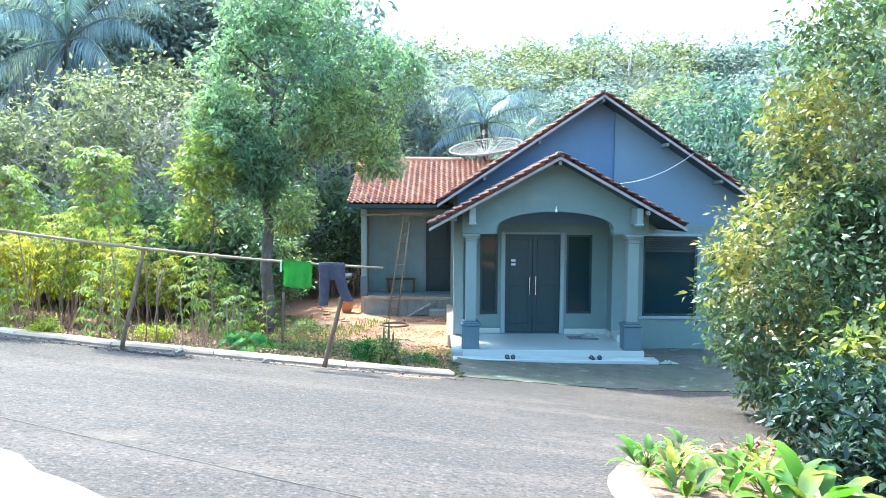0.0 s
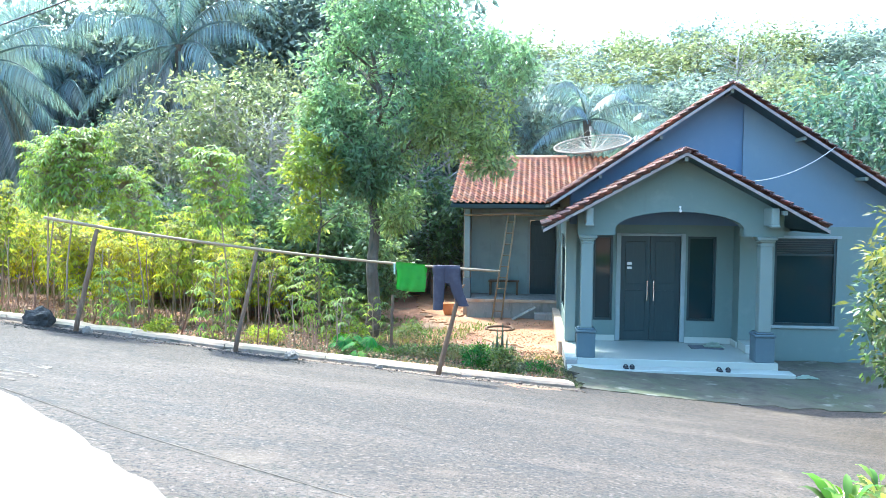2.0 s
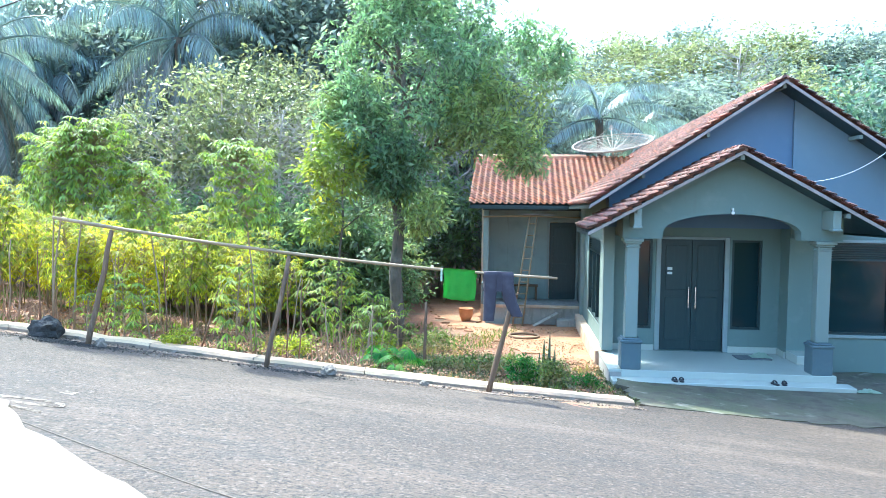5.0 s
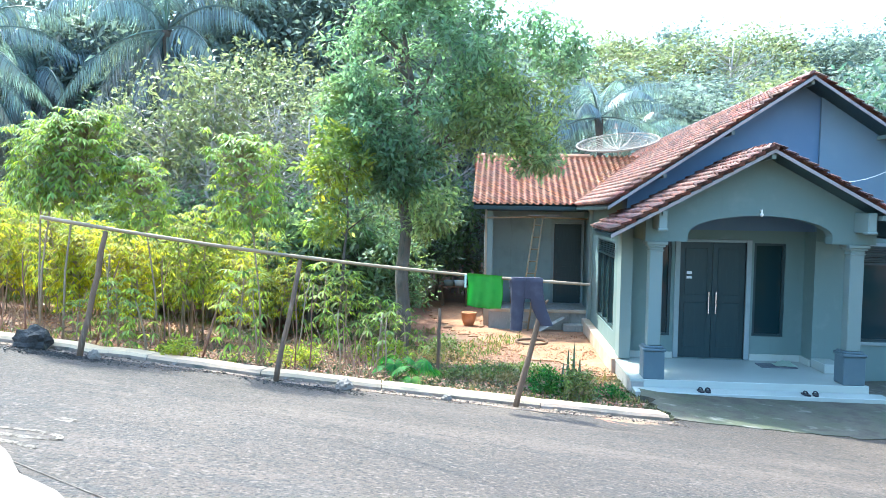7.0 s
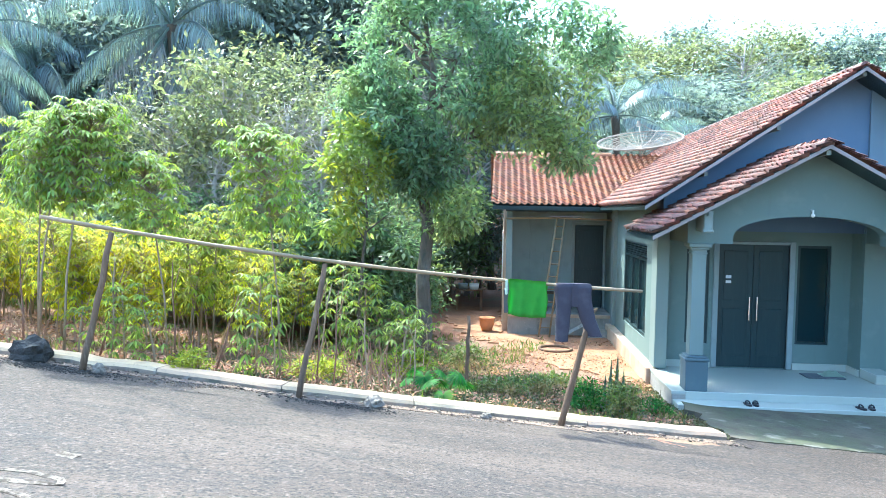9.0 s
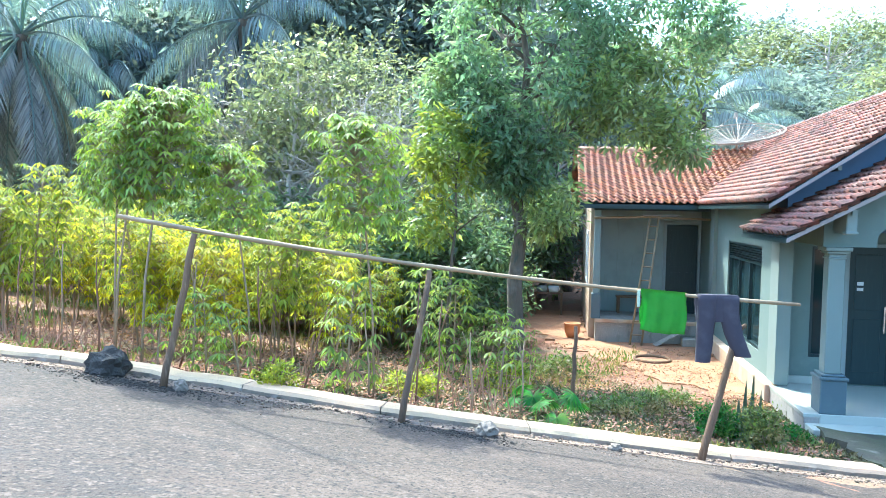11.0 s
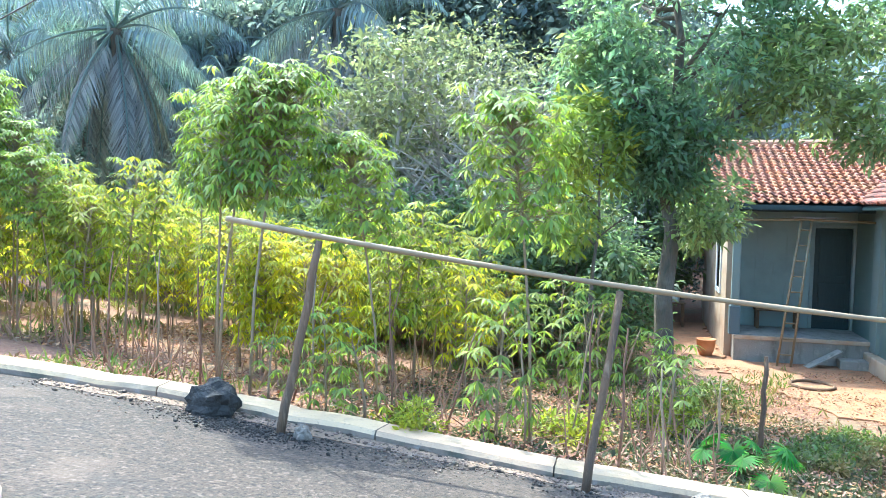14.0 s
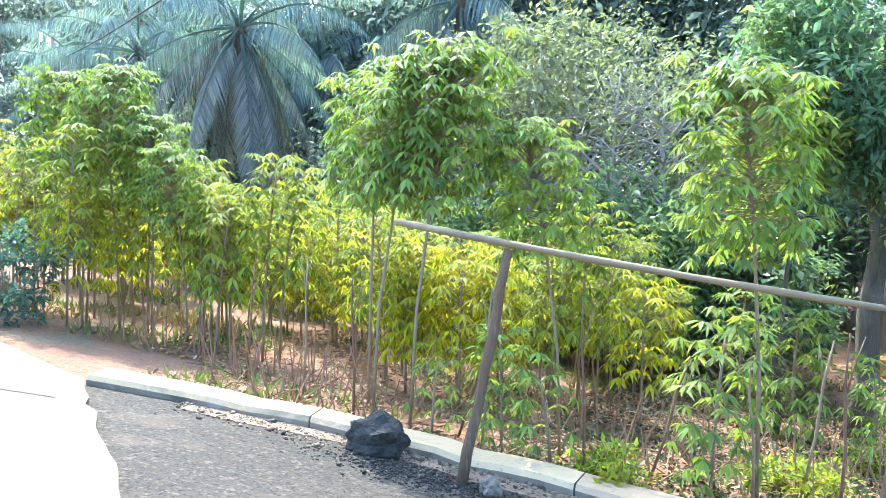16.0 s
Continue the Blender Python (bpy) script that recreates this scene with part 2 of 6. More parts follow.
DRYSTICK = M("dry_red_brown_stick", (0.22, 0.125, 0.075), 0.9, vary=dict(island=True, hue=0.02, value=0.4), spots=[((0.33, 0.25, 0.18), 9, 0.55, 0.7, 0.6)])
GREENCLOTH = M("green_cotton", (0.13, 0.40, 0.05), 0.9, spots=[((0.09, 0.31, 0.04), 8, 0.5, 0.7, 0.5)], bumps=[(220, 0.2, 0.002)])
NAVYCLOTH = M("faded_navy_cotton", (0.046, 0.04, 0.052), 0.95, spots=[((0.075, 0.066, 0.08), 6, 0.5, 0.7, 0.6)], bumps=[(220, 0.3, 0.002)])
WHITECLOTH = M("white_cotton", (0.42, 0.5, 0.38), 0.9)
RUBBER = M("dark_rubber", (0.025, 0.025, 0.03), 0.6)
MATCLOTH = M("grey_doormat", (0.10, 0.11, 0.12), 0.95, spots=[((0.2, 0.2, 0.2), 30, 0.5, 0.7, 0.6)], bumps=[(120, 0.6, 0.004)])
BUCKETRED = M("orange_clay", (0.55, 0.24, 0.1), 0.8, spots=[((0.4, 0.18, 0.08), 6, 0.5, 0.7, 0.6)])
WIRE = M("black_cable", (0.02, 0.02, 0.02), 0.6)
PALECABLE = M("pale_cable", (0.6, 0.6, 0.58), 0.6)
BULB = M("white_lamp_glass", (0.8, 0.8, 0.78), 0.2)
LITTER = M("dry_leaf_litter", (0.3, 0.165, 0.09), 0.9, vary=dict(island=True, hue=0.025, value=0.55, sat=0.2))

glass = Mat("dark_window_glass", 0.06, 0, 0.35).base((0.014, 0.03, 0.034))
GLASS = glass.done()

L_MANGO = leaf_mat("mango_leaf", (0.185, 0.255, 0.16), [((0.32, 0.32, 0.1), 0.6, 0.54, 0.66, 0.6)], 0.6, value=0.5, rough=0.4)
# Lit copy of the mango leaf: the sunlit yellow is put into its colour.
L_MANGO_LIT = leaf_mat("lit_mango_leaf", (0.25, 0.285, 0.125), [((0.17, 0.23, 0.12), 0.7, 0.5, 0.64, 0.7)], 0.6, value=0.5, rough=0.4)
# Shade of the corner bed is put into this near-black leaf colour.
L_SHADED = leaf_mat("shaded_glossy_leaf", (0.035, 0.058, 0.03), [], 0.2, value=0.6, rough=0.35)
L_SAPLING = leaf_mat("yellowing_sapling_leaf", (0.3, 0.3, 0.05), [((0.17, 0.23, 0.06), 0.9, 0.46, 0.6, 0.8)], 0.55)
L_UNDER = leaf_mat("understorey_leaf", (0.15, 0.2, 0.11), [((0.27, 0.28, 0.1), 0.8, 0.5, 0.64, 0.6)], 0.6, value=0.55, rough=0.4)
L_SHRUB = leaf_mat("shrub_leaf", (0.09, 0.125, 0.055), [((0.34, 0.28, 0.06), 0.5, 0.47, 0.6, 0.8)], 0.4, value=0.6, rough=0.35)
L_CASS = leaf_mat("cassava_leaf", (0.235, 0.275, 0.05), [((0.40, 0.36, 0.03), 0.35, 0.46, 0.64, 0.7)], 0.52, hue=0.03, rough=0.62, tint=(1.4, 1.36, 0.45), spec=0.25, value=0.6)
L_CASSG = leaf_mat("fresh_cassava_leaf", (0.205, 0.27, 0.06), [((0.31, 0.34, 0.04), 0.9, 0.48, 0.64, 0.7)], 0.45, hue=0.025, rough=0.62, tint=(1.3, 1.32, 0.55), spec=0.3, value=0.55)
L_CASSY = leaf_mat("yellow_cassava_leaf", (0.42, 0.40, 0.025), [((0.24, 0.30, 0.03), 1.6, 0.5, 0.64, 0.7)], 0.55, hue=0.025, rough=0.62, tint=(1.3, 1.25, 0.35), spec=0.25, value=0.5)
# L_PALM and L_FOREST carry the distance haze as a paler, blue-grey tone.
L_PALM = leaf_mat("hazed_coconut_leaf", (0.19, 0.24, 0.26), [((0.27, 0.25, 0.16), 0.4, 0.5, 0.7, 0.5)], 0.45, rough=0.35)
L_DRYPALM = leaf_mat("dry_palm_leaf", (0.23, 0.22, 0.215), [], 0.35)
L_FOREST = leaf_mat("hazed_forest_leaf", (0.175, 0.215, 0.185), [((0.23, 0.25, 0.18), 0.12, 0.5, 0.66, 0.6)], 0.55, tint=(1.15, 1.15, 0.95))
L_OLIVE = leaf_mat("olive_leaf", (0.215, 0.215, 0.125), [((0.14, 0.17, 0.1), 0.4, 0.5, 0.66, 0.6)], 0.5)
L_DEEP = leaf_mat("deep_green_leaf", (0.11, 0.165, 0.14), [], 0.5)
L_BROAD = leaf_mat("broad_green_leaf", (0.1, 0.185, 0.03), [((0.3, 0.31, 0.04), 2.0, 0.53, 0.68, 0.6)], 0.4, rough=0.55, spec=0.2)
L_FERN = leaf_mat("fan_leaf", (0.06, 0.155, 0.03), [((0.16, 0.24, 0.04), 1.5, 0.52, 0.66, 0.7)], 0.4, rough=0.65, spec=0.15)
L_WEED = leaf_mat("dull_weeds", (0.10, 0.11, 0.055), [((0.19, 0.135, 0.07), 1.1, 0.48, 0.62, 0.7)], 0.35, spec=0.2)
L_GRASS = leaf_mat("low_weeds", (0.13, 0.165, 0.045), [((0.3, 0.2, 0.09), 0.5, 0.46, 0.6, 0.8)], 0.45)

# ---- building helpers ----


def obj(name, bm, mat, parent=None, label="", smooth=False):
    me = bpy.data.meshes.new(name)
    bmesh.ops.recalc_face_normals(bm, faces=bm.faces)
    bm.to_mesh(me)
    bm.free()
    if smooth:
        me.polygons.foreach_set("use_smooth", [True] * len(me.polygons))
    for m in (mat if isinstance(mat, (list, tuple)) else [mat]):
        me.materials.append(m)
    ob = new(name, me)
    if parent is not None:
        ob.parent = parent
    if label:
        tagged(ob, label)
    return ob


def part(name, bm, mat, parent, label="", smooth=False):
    return obj(name, bm, mat, parent, label, smooth)


def empty(name, x=0, y=0, z=0, rz=0, label="", category="", group=""):
    e = new(name)
    e.empty_display_size = 0.1
    e.matrix_basis = pose(x, y, z, 0, 0, rz)
    return tagged(e, label, category, group)


def mesh_np(name, verts, faces, mats, parent=None, label="", index=None, smooth=False):
    """A mesh from arrays: verts (n, 3), faces (m, 3 or 4)."""
    me = bpy.data.meshes.new(name)
    verts, faces = np.asarray(verts, np.float32), np.asarray(faces, np.int32)
    k = faces.shape[1]
    me.vertices.add(len(verts))
    me.vertices.foreach_set("co", verts.ravel())
    me.loops.add(faces.size)
    me.loops.foreach_set("vertex_index", faces.ravel())
    me.polygons.add(len(faces))
    me.polygons.foreach_set("loop_start", np.arange(0, faces.size, k, dtype=np.int32))
    me.polygons.foreach_set("loop_total", np.full(len(faces), k, np.int32))
    for m in (mats if isinstance(mats, (list, tuple)) else [mats]):
        me.materials.append(m)
    if index is not None:
        me.polygons.foreach_set("material_index", np.asarray(index, np.int32))
    if smooth:
        me.polygons.foreach_set("use_smooth", np.ones(len(faces), bool))
    me.update(calc_edges=True)
    me.validate()
    ob = new(name, me)
    if parent is not None:
        ob.parent = parent
    if label:
        tagged(ob, label)
    return ob


def box(bm, x0, x1, y0, y1, z0, z1, bevel=0.0):
    g = bmesh.ops.create_cube(bm, size=1)["verts"]
    for v in g:
        v.co = Vector(((x0 + x1) / 2 + v.co.x * (x1 - x0), (y0 + y1) / 2 + v.co.y * (y1 - y0), (z0 + z1) / 2 + v.co.z * (z1 - z0)))
    if bevel:
        es = list({e for v in g for e in v.link_edges})
        bmesh.ops.bevel(bm, geom=es, offset=bevel, segments=1, affect='EDGES')


def boxes(*rows, bevel=0.0):
    bm = bmesh.new()
    for r in rows:
        box(bm, *r, bevel=bevel)
    return bm


def prism(bm, pts, axis, a, b):
    """A flat outline pushed along an axis ('x' or 'y') from a to b. pts: (u, z)."""
    def at(u, z, d):
        return (d, u, z) if axis == 'x' else (u, d, z)
    lo = [bm.verts.new(at(u, z, a)) for u, z in pts]
    hi = [bm.verts.new(at(u, z, b)) for u, z in pts]
    n = len(pts)
    bm.faces.new(lo)
    bm.faces.new(hi)
    for i in range(n):
        bm.faces.new((lo[i], lo[(i + 1) % n], hi[(i + 1) % n], hi[i]))


def wall(axis, a, b, u0, u1, z0, z1, holes=()):
    """A wall with holes through it: axis 'y' spans x from u0 to u1 and is a..b thick in y. holes: (u0, u1, z0, z1)."""
    bm = bmesh.new()
    us = sorted({u0, u1, *[h[0] for h in holes], *[h[1] for h in holes]})
    zs = sorted({z0, z1, *[h[2] for h in holes], *[h[3] for h in holes]})

    def full(i, j):
        if not (0 <= i < len(us) - 1 and 0 <= j < len(zs) - 1):
            return False
        u, z = (us[i] + us[i + 1]) / 2, (zs[j] + zs[j + 1]) / 2
        return not any(h[0] < u < h[1] and h[2] < z < h[3] for h in holes)

    def P(u, d, z):
        return (u, d, z) if axis == 'y' else (d, u, z)

    def quad(*p):
        bm.faces.new([bm.verts.new(P(*q)) for q in p])
    for i in range(len(us) - 1):
        for j in range(len(zs) - 1):
            if not full(i, j):
                continue
            p, q, r, s = us[i], us[i + 1], zs[j], zs[j + 1]
            for d in (a, b):
                quad((p, d, r), (q, d, r), (q, d, s), (p, d, s))
            if not full(i - 1, j):
                quad((p, a, r), (p, b, r), (p, b, s), (p, a, s))
            if not full(i + 1, j):
                quad((q, a, r), (q, b, r), (q, b, s), (q, a, s))
            if not full(i, j - 1):
                quad((p, a, r), (q, a, r), (q, b, r), (p, b, r))
            if not full(i, j + 1):
                quad((p, a, s), (q, a, s), (q, b, s), (p, b, s))
    bmesh.ops.remove_doubles(bm, verts=bm.verts, dist=1e-4)
    return bm


def tube(bm, pts, radii, n=8):
    """A round, tapering limb through pts, closed at both ends."""
    rings = []
    for i, p in enumerate(pts):
        p = Vector(p)
        d = (Vector(pts[min(i + 1, len(pts) - 1)]) - Vector(pts[max(i - 1, 0)])).normalized()
        a = d.orthogonal().normalized() if not rings else (ax - d * ax.dot(d)).normalized()
        ax = a
        b = d.cross(a)
        r = radii[i] if isinstance(radii, (list, tuple)) else radii
        rings.append([bm.verts.new(p + (a * math.cos(k * 2 * math.pi / n) + b * math.sin(k * 2 * math.pi / n)) * r) for k in range(n)])
    for r0, r1 in zip(rings, rings[1:]):
        for k in range(n):
            bm.faces.new((r0[k], r0[(k + 1) % n], r1[(k + 1) % n], r1[k]))
    bm.faces.new(rings[0])
    bm.faces.new(rings[-1])


def one_tube(pts, radii, n=8):
    bm = bmesh.new()
    tube(bm, pts, radii, n)
    return bm


# ---- terrain ----
def gz(x, y):
    """Height of the ground: the road's tilted plane, levelled at the house, a wooded hill behind."""
    p = 0.4507 - 0.1012 * x - 0.1358 * y
    if p > 0.6:
        p = 0.6 + 0.9 * math.tanh((p - 0.6) / 0.9)
    f = -1.68
    z = 0.5 * (p + f + math.sqrt((p - f) ** 2 + 0.03))
    k = min(max((y - 34) / 60, 0), 1)
    z += 11.5 * k * k * (3 - 2 * k)
    return z


def axis_steps(lo, hi, fine_lo, fine_hi, step):
    a = list(np.arange(fine_lo, fine_hi + 1e-6, step))
    d, v = step, fine_hi
    while v < hi:
        d *= 1.35
        v += d
        a.append(v)
    d, v = step, fine_lo
    while v > lo:
        d *= 1.35
        v -= d
        a.insert(0, v)
    return a


def make_ground():
    xs, ys = axis_steps(-600, 600, -18, 10, 0.3), axis_steps(-300, 900, 10, 30, 0.3)
    v = [(x, y, gz(x, y) + (noise.noise(Vector((x * 1.3, y * 1.3, 0))) * 0.035 if 11.9 < y < 60 and x < 0 else 0) - (0.08 if y < 11.3 or (x > 0.2 and y < 17.3) else 0.0)) for y in ys for x in xs]
    w = len(xs)
    f = [(j * w + i, j * w + i + 1, (j + 1) * w + i + 1, (j + 1) * w + i) for j in range(len(ys) - 1) for i in range(w - 1)]
    g = mesh_np("ground", v, f, SOIL, smooth=True)
    return tagged(g, "bare brown garden soil with dry leaves and weeds", "ground", kind="structure")


def sheet(name, poly, dz, mat, thick=0.12, step=1.0, rough=0.0, label="", category="", rise=None):
    """A surface that follows the ground inside an outline."""
    pts = []
    for i, p in enumerate(poly):
        q = poly[(i + 1) % len(poly)]
        n = max(1, int(math.dist(p, q) / (0.18 if rough else 1.0))) if math.dist(p, q) < 16 else 1
        for k in range(n):
            x, y = p[0] + (q[0] - p[0]) * k / n, p[1] + (q[1] - p[1]) * k / n
            s = rough * (noise.noise(Vector((x * 3.1, y * 3.1, 3))) + 0.5 * noise.noise(Vector((x * 9, y * 9, 5))))
            pts.append((x + s, y + s))
    bm = bmesh.new()
    bm.faces.new([bm.verts.new((x, y, 0)) for x, y in pts])
    x0, x1 = min(p[0] for p in pts), max(p[0] for p in pts)
    y0, y1 = min(p[1] for p in pts), max(p[1] for p in pts)
    for a, b, n in ((x0, x1, (1, 0, 0)), (y0, y1, (0, 1, 0))):
        c = math.ceil(a / step) * step
        while c < b:
            if -24 < c < 30:
                bmesh.ops.bisect_plane(bm, geom=bm.verts[:] + bm.edges[:] + bm.faces[:], plane_co=[c * k for k in n], plane_no=n)
            c += step
    bmesh.ops.triangulate(bm, faces=[f for f in bm.faces if len(f.verts) > 4])
    r = bmesh.ops.extrude_face_region(bm, geom=bm.faces[:])
    up = {v for v in r["geom"] if isinstance(v, bmesh.types.BMVert)}
    for v in bm.verts:
        v.co.z = gz(v.co.x, v.co.y) + (dz if v in up else dz - thick) + (rise(v.co.x, v.co.y) if rise else 0)
    return tagged(obj(name, bm, mat), label, category, kind="structure")


ground = make_ground()
EDGE = [(-1.2, 3.2), (-1.8, 3.71), (-2.6, 4.36), (-3.5, 5.15), (-4.3, 5.75), (-5.5, 6.85), (-7.0, 8.15), (-8.4, 9.3), (-9.0, 9.77), (-9.6, 10.25), (-10.1, 10.65), (-10.4, 10.9)]
KERBLINE = [(-10.4, 10.92), (-9.7, 11.14), (-8.6, 11.40), (-7.24, 11.45), (-6.0, 11.43), (-4.84, 11.46), (-3.4, 11.70), (-1.89, 11.99), (-0.8, 12.2), (0.25, 12.5)]
road = sheet("road", EDGE[::-1] + [(-0.2, 2.0), (0.9, 0.5), (1.1, 3.5), (1.25, 5.5), (1.7, 6.5), (2.9, 7.6), (4.2, 8.9), (9, 9.6), (30, 8.6), (30, 13.6), (6.0, 13.9), (3.0, 13.9), (0.6, 13.4), (0.4, 12.75)]
             + [(x, y + 0.1) for x, y in KERBLINE[::-1]], 0.0, ASPHALT, 0.15, label="worn grey asphalt road with pale dusty streaks", category="road")
drive = sheet("pavement", EDGE + [(-12.2, 11.45), (-16, 11.6), (-40, 13.0), (-40, -12), (10, -12), (3.0, -1.0), (0.9, 0.5), (-0.2, 2.0)], 0.045, CONCRETE, 0.2, rough=0.05,
              label="sunlit pale concrete drive with a ragged edge", category="pavement")
yard = sheet("pavement", [(0.45, 12.8), (3.0, 13.15), (6.0, 13.25), (9.5, 13.2), (9.5, 17.0), (0.3, 16.9), (0.25, 15.2)], 0.012, YARD, 0.25, rough=0.22, rise=lambda x, y: 0.11 * min(max((y - 13.2) / 1.6, 0), 1),
             label="dark mossy concrete yard before the porch", category="pavement")
dirt = sheet("pavement", [(-0.2, 17.0), (0.3, 17.0), (0.3, 22.6), (-2.6, 22.6), (-2.6, 28), (-4.6, 28), (-4.0, 24), (-3.2, 22.0), (-2.4, 20.6), (-1.6, 19.0), (-0.9, 18.2)], 0.03, DIRT, 0.1, rough=0.3,
             label="bare orange dirt beside the house wall", category="bare earth")


def along(line, s):
    """The point s metres along a line, and its direction."""
    for p, q in zip(line, line[1:]):
        d = math.dist(p, q)
        if s <= d:
            return Vector((p[0] + (q[0] - p[0]) * s / d, p[1] + (q[1] - p[1]) * s / d)), Vector((q[0] - p[0], q[1] - p[1])) / d
        s -= d
    return Vector(line[-1]), (Vector(line[-1]) - Vector(line[-2])).normalized()


# Kerb side faces: dirty concrete, with their shade put into the colour.
KERBSIDE = M("kerb_shaded_face", (0.27, 0.205, 0.15), 0.9, spots=[((0.08, 0.085, 0.06), 4, 0.5, 0.66, 0.7), ((0.34, 0.3, 0.26), 7, 0.56, 0.7, 0.7)], bumps=[(30, 0.6, 0.012)])


def make_kerb(line, name, length, width, h, label):
    top = tagged(empty(name), label, "kerb", kind="structure")
    total = sum(math.dist(p, q) for p, q in zip(line, line[1:]))
    rnd = random.Random(5)
    s = 0.0
    while s < total - 0.1:
        e = min(s + length * rnd.uniform(0.8, 1.25), total)
        bm = bmesh.new()
        rows = []
        n = max(2, int((e - s) / 0.25))
        for k in range(n + 1):
            a = s + 0.006 + (e - s - 0.012) * k / n
            p, d = along(line, a)
            left = Vector((-d.y, d.x))
            w = noise.noise(Vector((a * 2.3, 7, 0))) * 0.02
            hh = h + w * 0.4 + (rnd.uniform(-0.03, 0) if rnd.random() < 0.06 else 0)
            ring = []
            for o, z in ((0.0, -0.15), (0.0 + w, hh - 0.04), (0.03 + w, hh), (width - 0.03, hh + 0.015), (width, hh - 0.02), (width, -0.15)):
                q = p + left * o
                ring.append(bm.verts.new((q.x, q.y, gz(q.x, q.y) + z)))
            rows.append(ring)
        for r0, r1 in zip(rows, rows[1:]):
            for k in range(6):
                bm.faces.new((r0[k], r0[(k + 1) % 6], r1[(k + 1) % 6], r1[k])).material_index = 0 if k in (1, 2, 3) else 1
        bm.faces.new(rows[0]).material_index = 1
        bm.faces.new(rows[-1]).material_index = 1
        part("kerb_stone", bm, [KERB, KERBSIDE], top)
        s = e
    return top


make_kerb(KERBLINE, "kerb", 1.7, 0.38, 0.085, "low whitish concrete kerb with broken joints along the road")

# ---- house ----
FLOOR_Z, STEP_Z, BASE_Z = -1.32, -1.45, -1.95
house = empty("house", 2.3, 16.5, -1.7, label="grey-green rendered house with terracotta roofs and an arched porch", category="house")
house.matrix_basis = Matrix.Identity(4)
RX, RZ = 3.48, 4.13                   # main ridge
SLOPE = (RZ - 1.72) / (RX + 0.13)
PX, PZ = 2.32, 2.68                   # porch ridge
PSLOPE = (PZ - 1.24) / (PX + 0.28)


def mroof(x):
    return RZ - SLOPE * abs(x - RX) - 0.09


def proof(x):
    return PZ - PSLOPE * abs(x - PX) - 0.09


DOOR = (1.46, 2.74, FLOOR_Z, 1.0)
SLL, SLR = (0.87, 1.29, -0.88, 1.0), (2.89, 3.49, -0.85, 1.0)
FWIN = (4.55, 5.78, -0.82, 1.0)
SWIN = (18.5, 21.2, -0.98, 0.93)
part("front_wall", wall('y', 17.5, 17.65, 0.32, 3.85, BASE_Z, 1.25, [DOOR, SLL, SLR]), WALL, house)
part("front_wall", wall('y', 17.0, 17.15, 3.85, 6.75, BASE_Z, 1.25, [FWIN]), WALL, house)
part("return_wall", boxes((3.85, 4.0, 17.152, 17.5, BASE_Z, 3.75)), WALL, house)
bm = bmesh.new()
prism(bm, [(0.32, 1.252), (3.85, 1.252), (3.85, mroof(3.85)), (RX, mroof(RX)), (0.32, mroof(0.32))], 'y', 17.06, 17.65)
part("gable", bm, GABLE, house, "rendered gable, shade and blue haze put into its colour")
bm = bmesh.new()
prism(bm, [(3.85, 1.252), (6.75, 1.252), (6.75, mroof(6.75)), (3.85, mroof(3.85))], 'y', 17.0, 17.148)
part("gable", bm, GABLE_PALE, house, "paler rendered gable set forward, blue haze put into its colour")
part("side_wall", wall('x', 0.322, 0.47, 17.2, 22.75, BASE_Z, mroof(0.4), [SWIN]), WALL, house)
part("side_wall", boxes((6.6, 6.75, 17.15, 32, BASE_Z, mroof(6.7))), WALL, house)
part("back_wall", boxes((0.47, 6.6, 31.85, 32, BASE_Z, 1.5)), WALL, house)
part("side_wall", boxes((0.32, 0.47, 22.752, 32, BASE_Z, mroof(0.4))), WALL, house)
part("pilaster", boxes((0.25, 0.47, 17.15, 17.62, -1.3, 1.3)), COLUMN, house)
part("pilaster", boxes((0.24, 0.50, 22.4, 22.85, -1.3, 1.62)), COLUMN, house)
part("plinth", boxes((0.12, 0.318, 17.2, 22.75, BASE_Z, -1.32), bevel=0.015), PLINTH, house, "pale stained plinth along the side wall")
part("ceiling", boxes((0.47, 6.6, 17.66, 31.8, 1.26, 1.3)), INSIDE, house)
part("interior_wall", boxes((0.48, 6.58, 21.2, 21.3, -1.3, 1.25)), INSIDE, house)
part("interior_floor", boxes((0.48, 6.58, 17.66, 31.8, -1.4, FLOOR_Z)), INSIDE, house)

# porch
part("porch_floor", boxes((0.42, 4.2, 15.44, 17.49, BASE_Z, FLOOR_Z - 0.01), bevel=0.01), FLOORTILE, house, "white tiled porch floor")
part("step", boxes((0.22, 4.4, 15.08, 15.438, BASE_Z, STEP_Z - 0.01), bevel=0.01), FLOORTILE, house, "white tiled porch step")
part("porch_base", boxes((0.2, 0.418, 15.442, 17.19, BASE_Z, FLOOR_Z - 0.06), bevel=0.01), ROUGHWALL, house, "rough bare cement porch base")
part("floor_edging", boxes((0.19, 0.418, 15.442, 17.19, FLOOR_Z - 0.058, FLOOR_Z - 0.008), bevel=0.006), FLOORTILE, house, "white tile edging along the porch side")
for r in ((0.5, 1.35, 17.46, 17.498), (2.85, 3.85, 17.46, 17.498), (3.81, 3.848, 17.0, 17.458)):
    part("skirting", boxes((*r, FLOOR_Z - 0.01, -1.2), bevel=0.006), FLOORTILE, house, "white tile skirting")
part("porch_side_step", boxes((3.85, 4.2, 16.4, 17.0, FLOOR_Z - 0.01, -1.16), bevel=0.01), FLOORTILE, house)


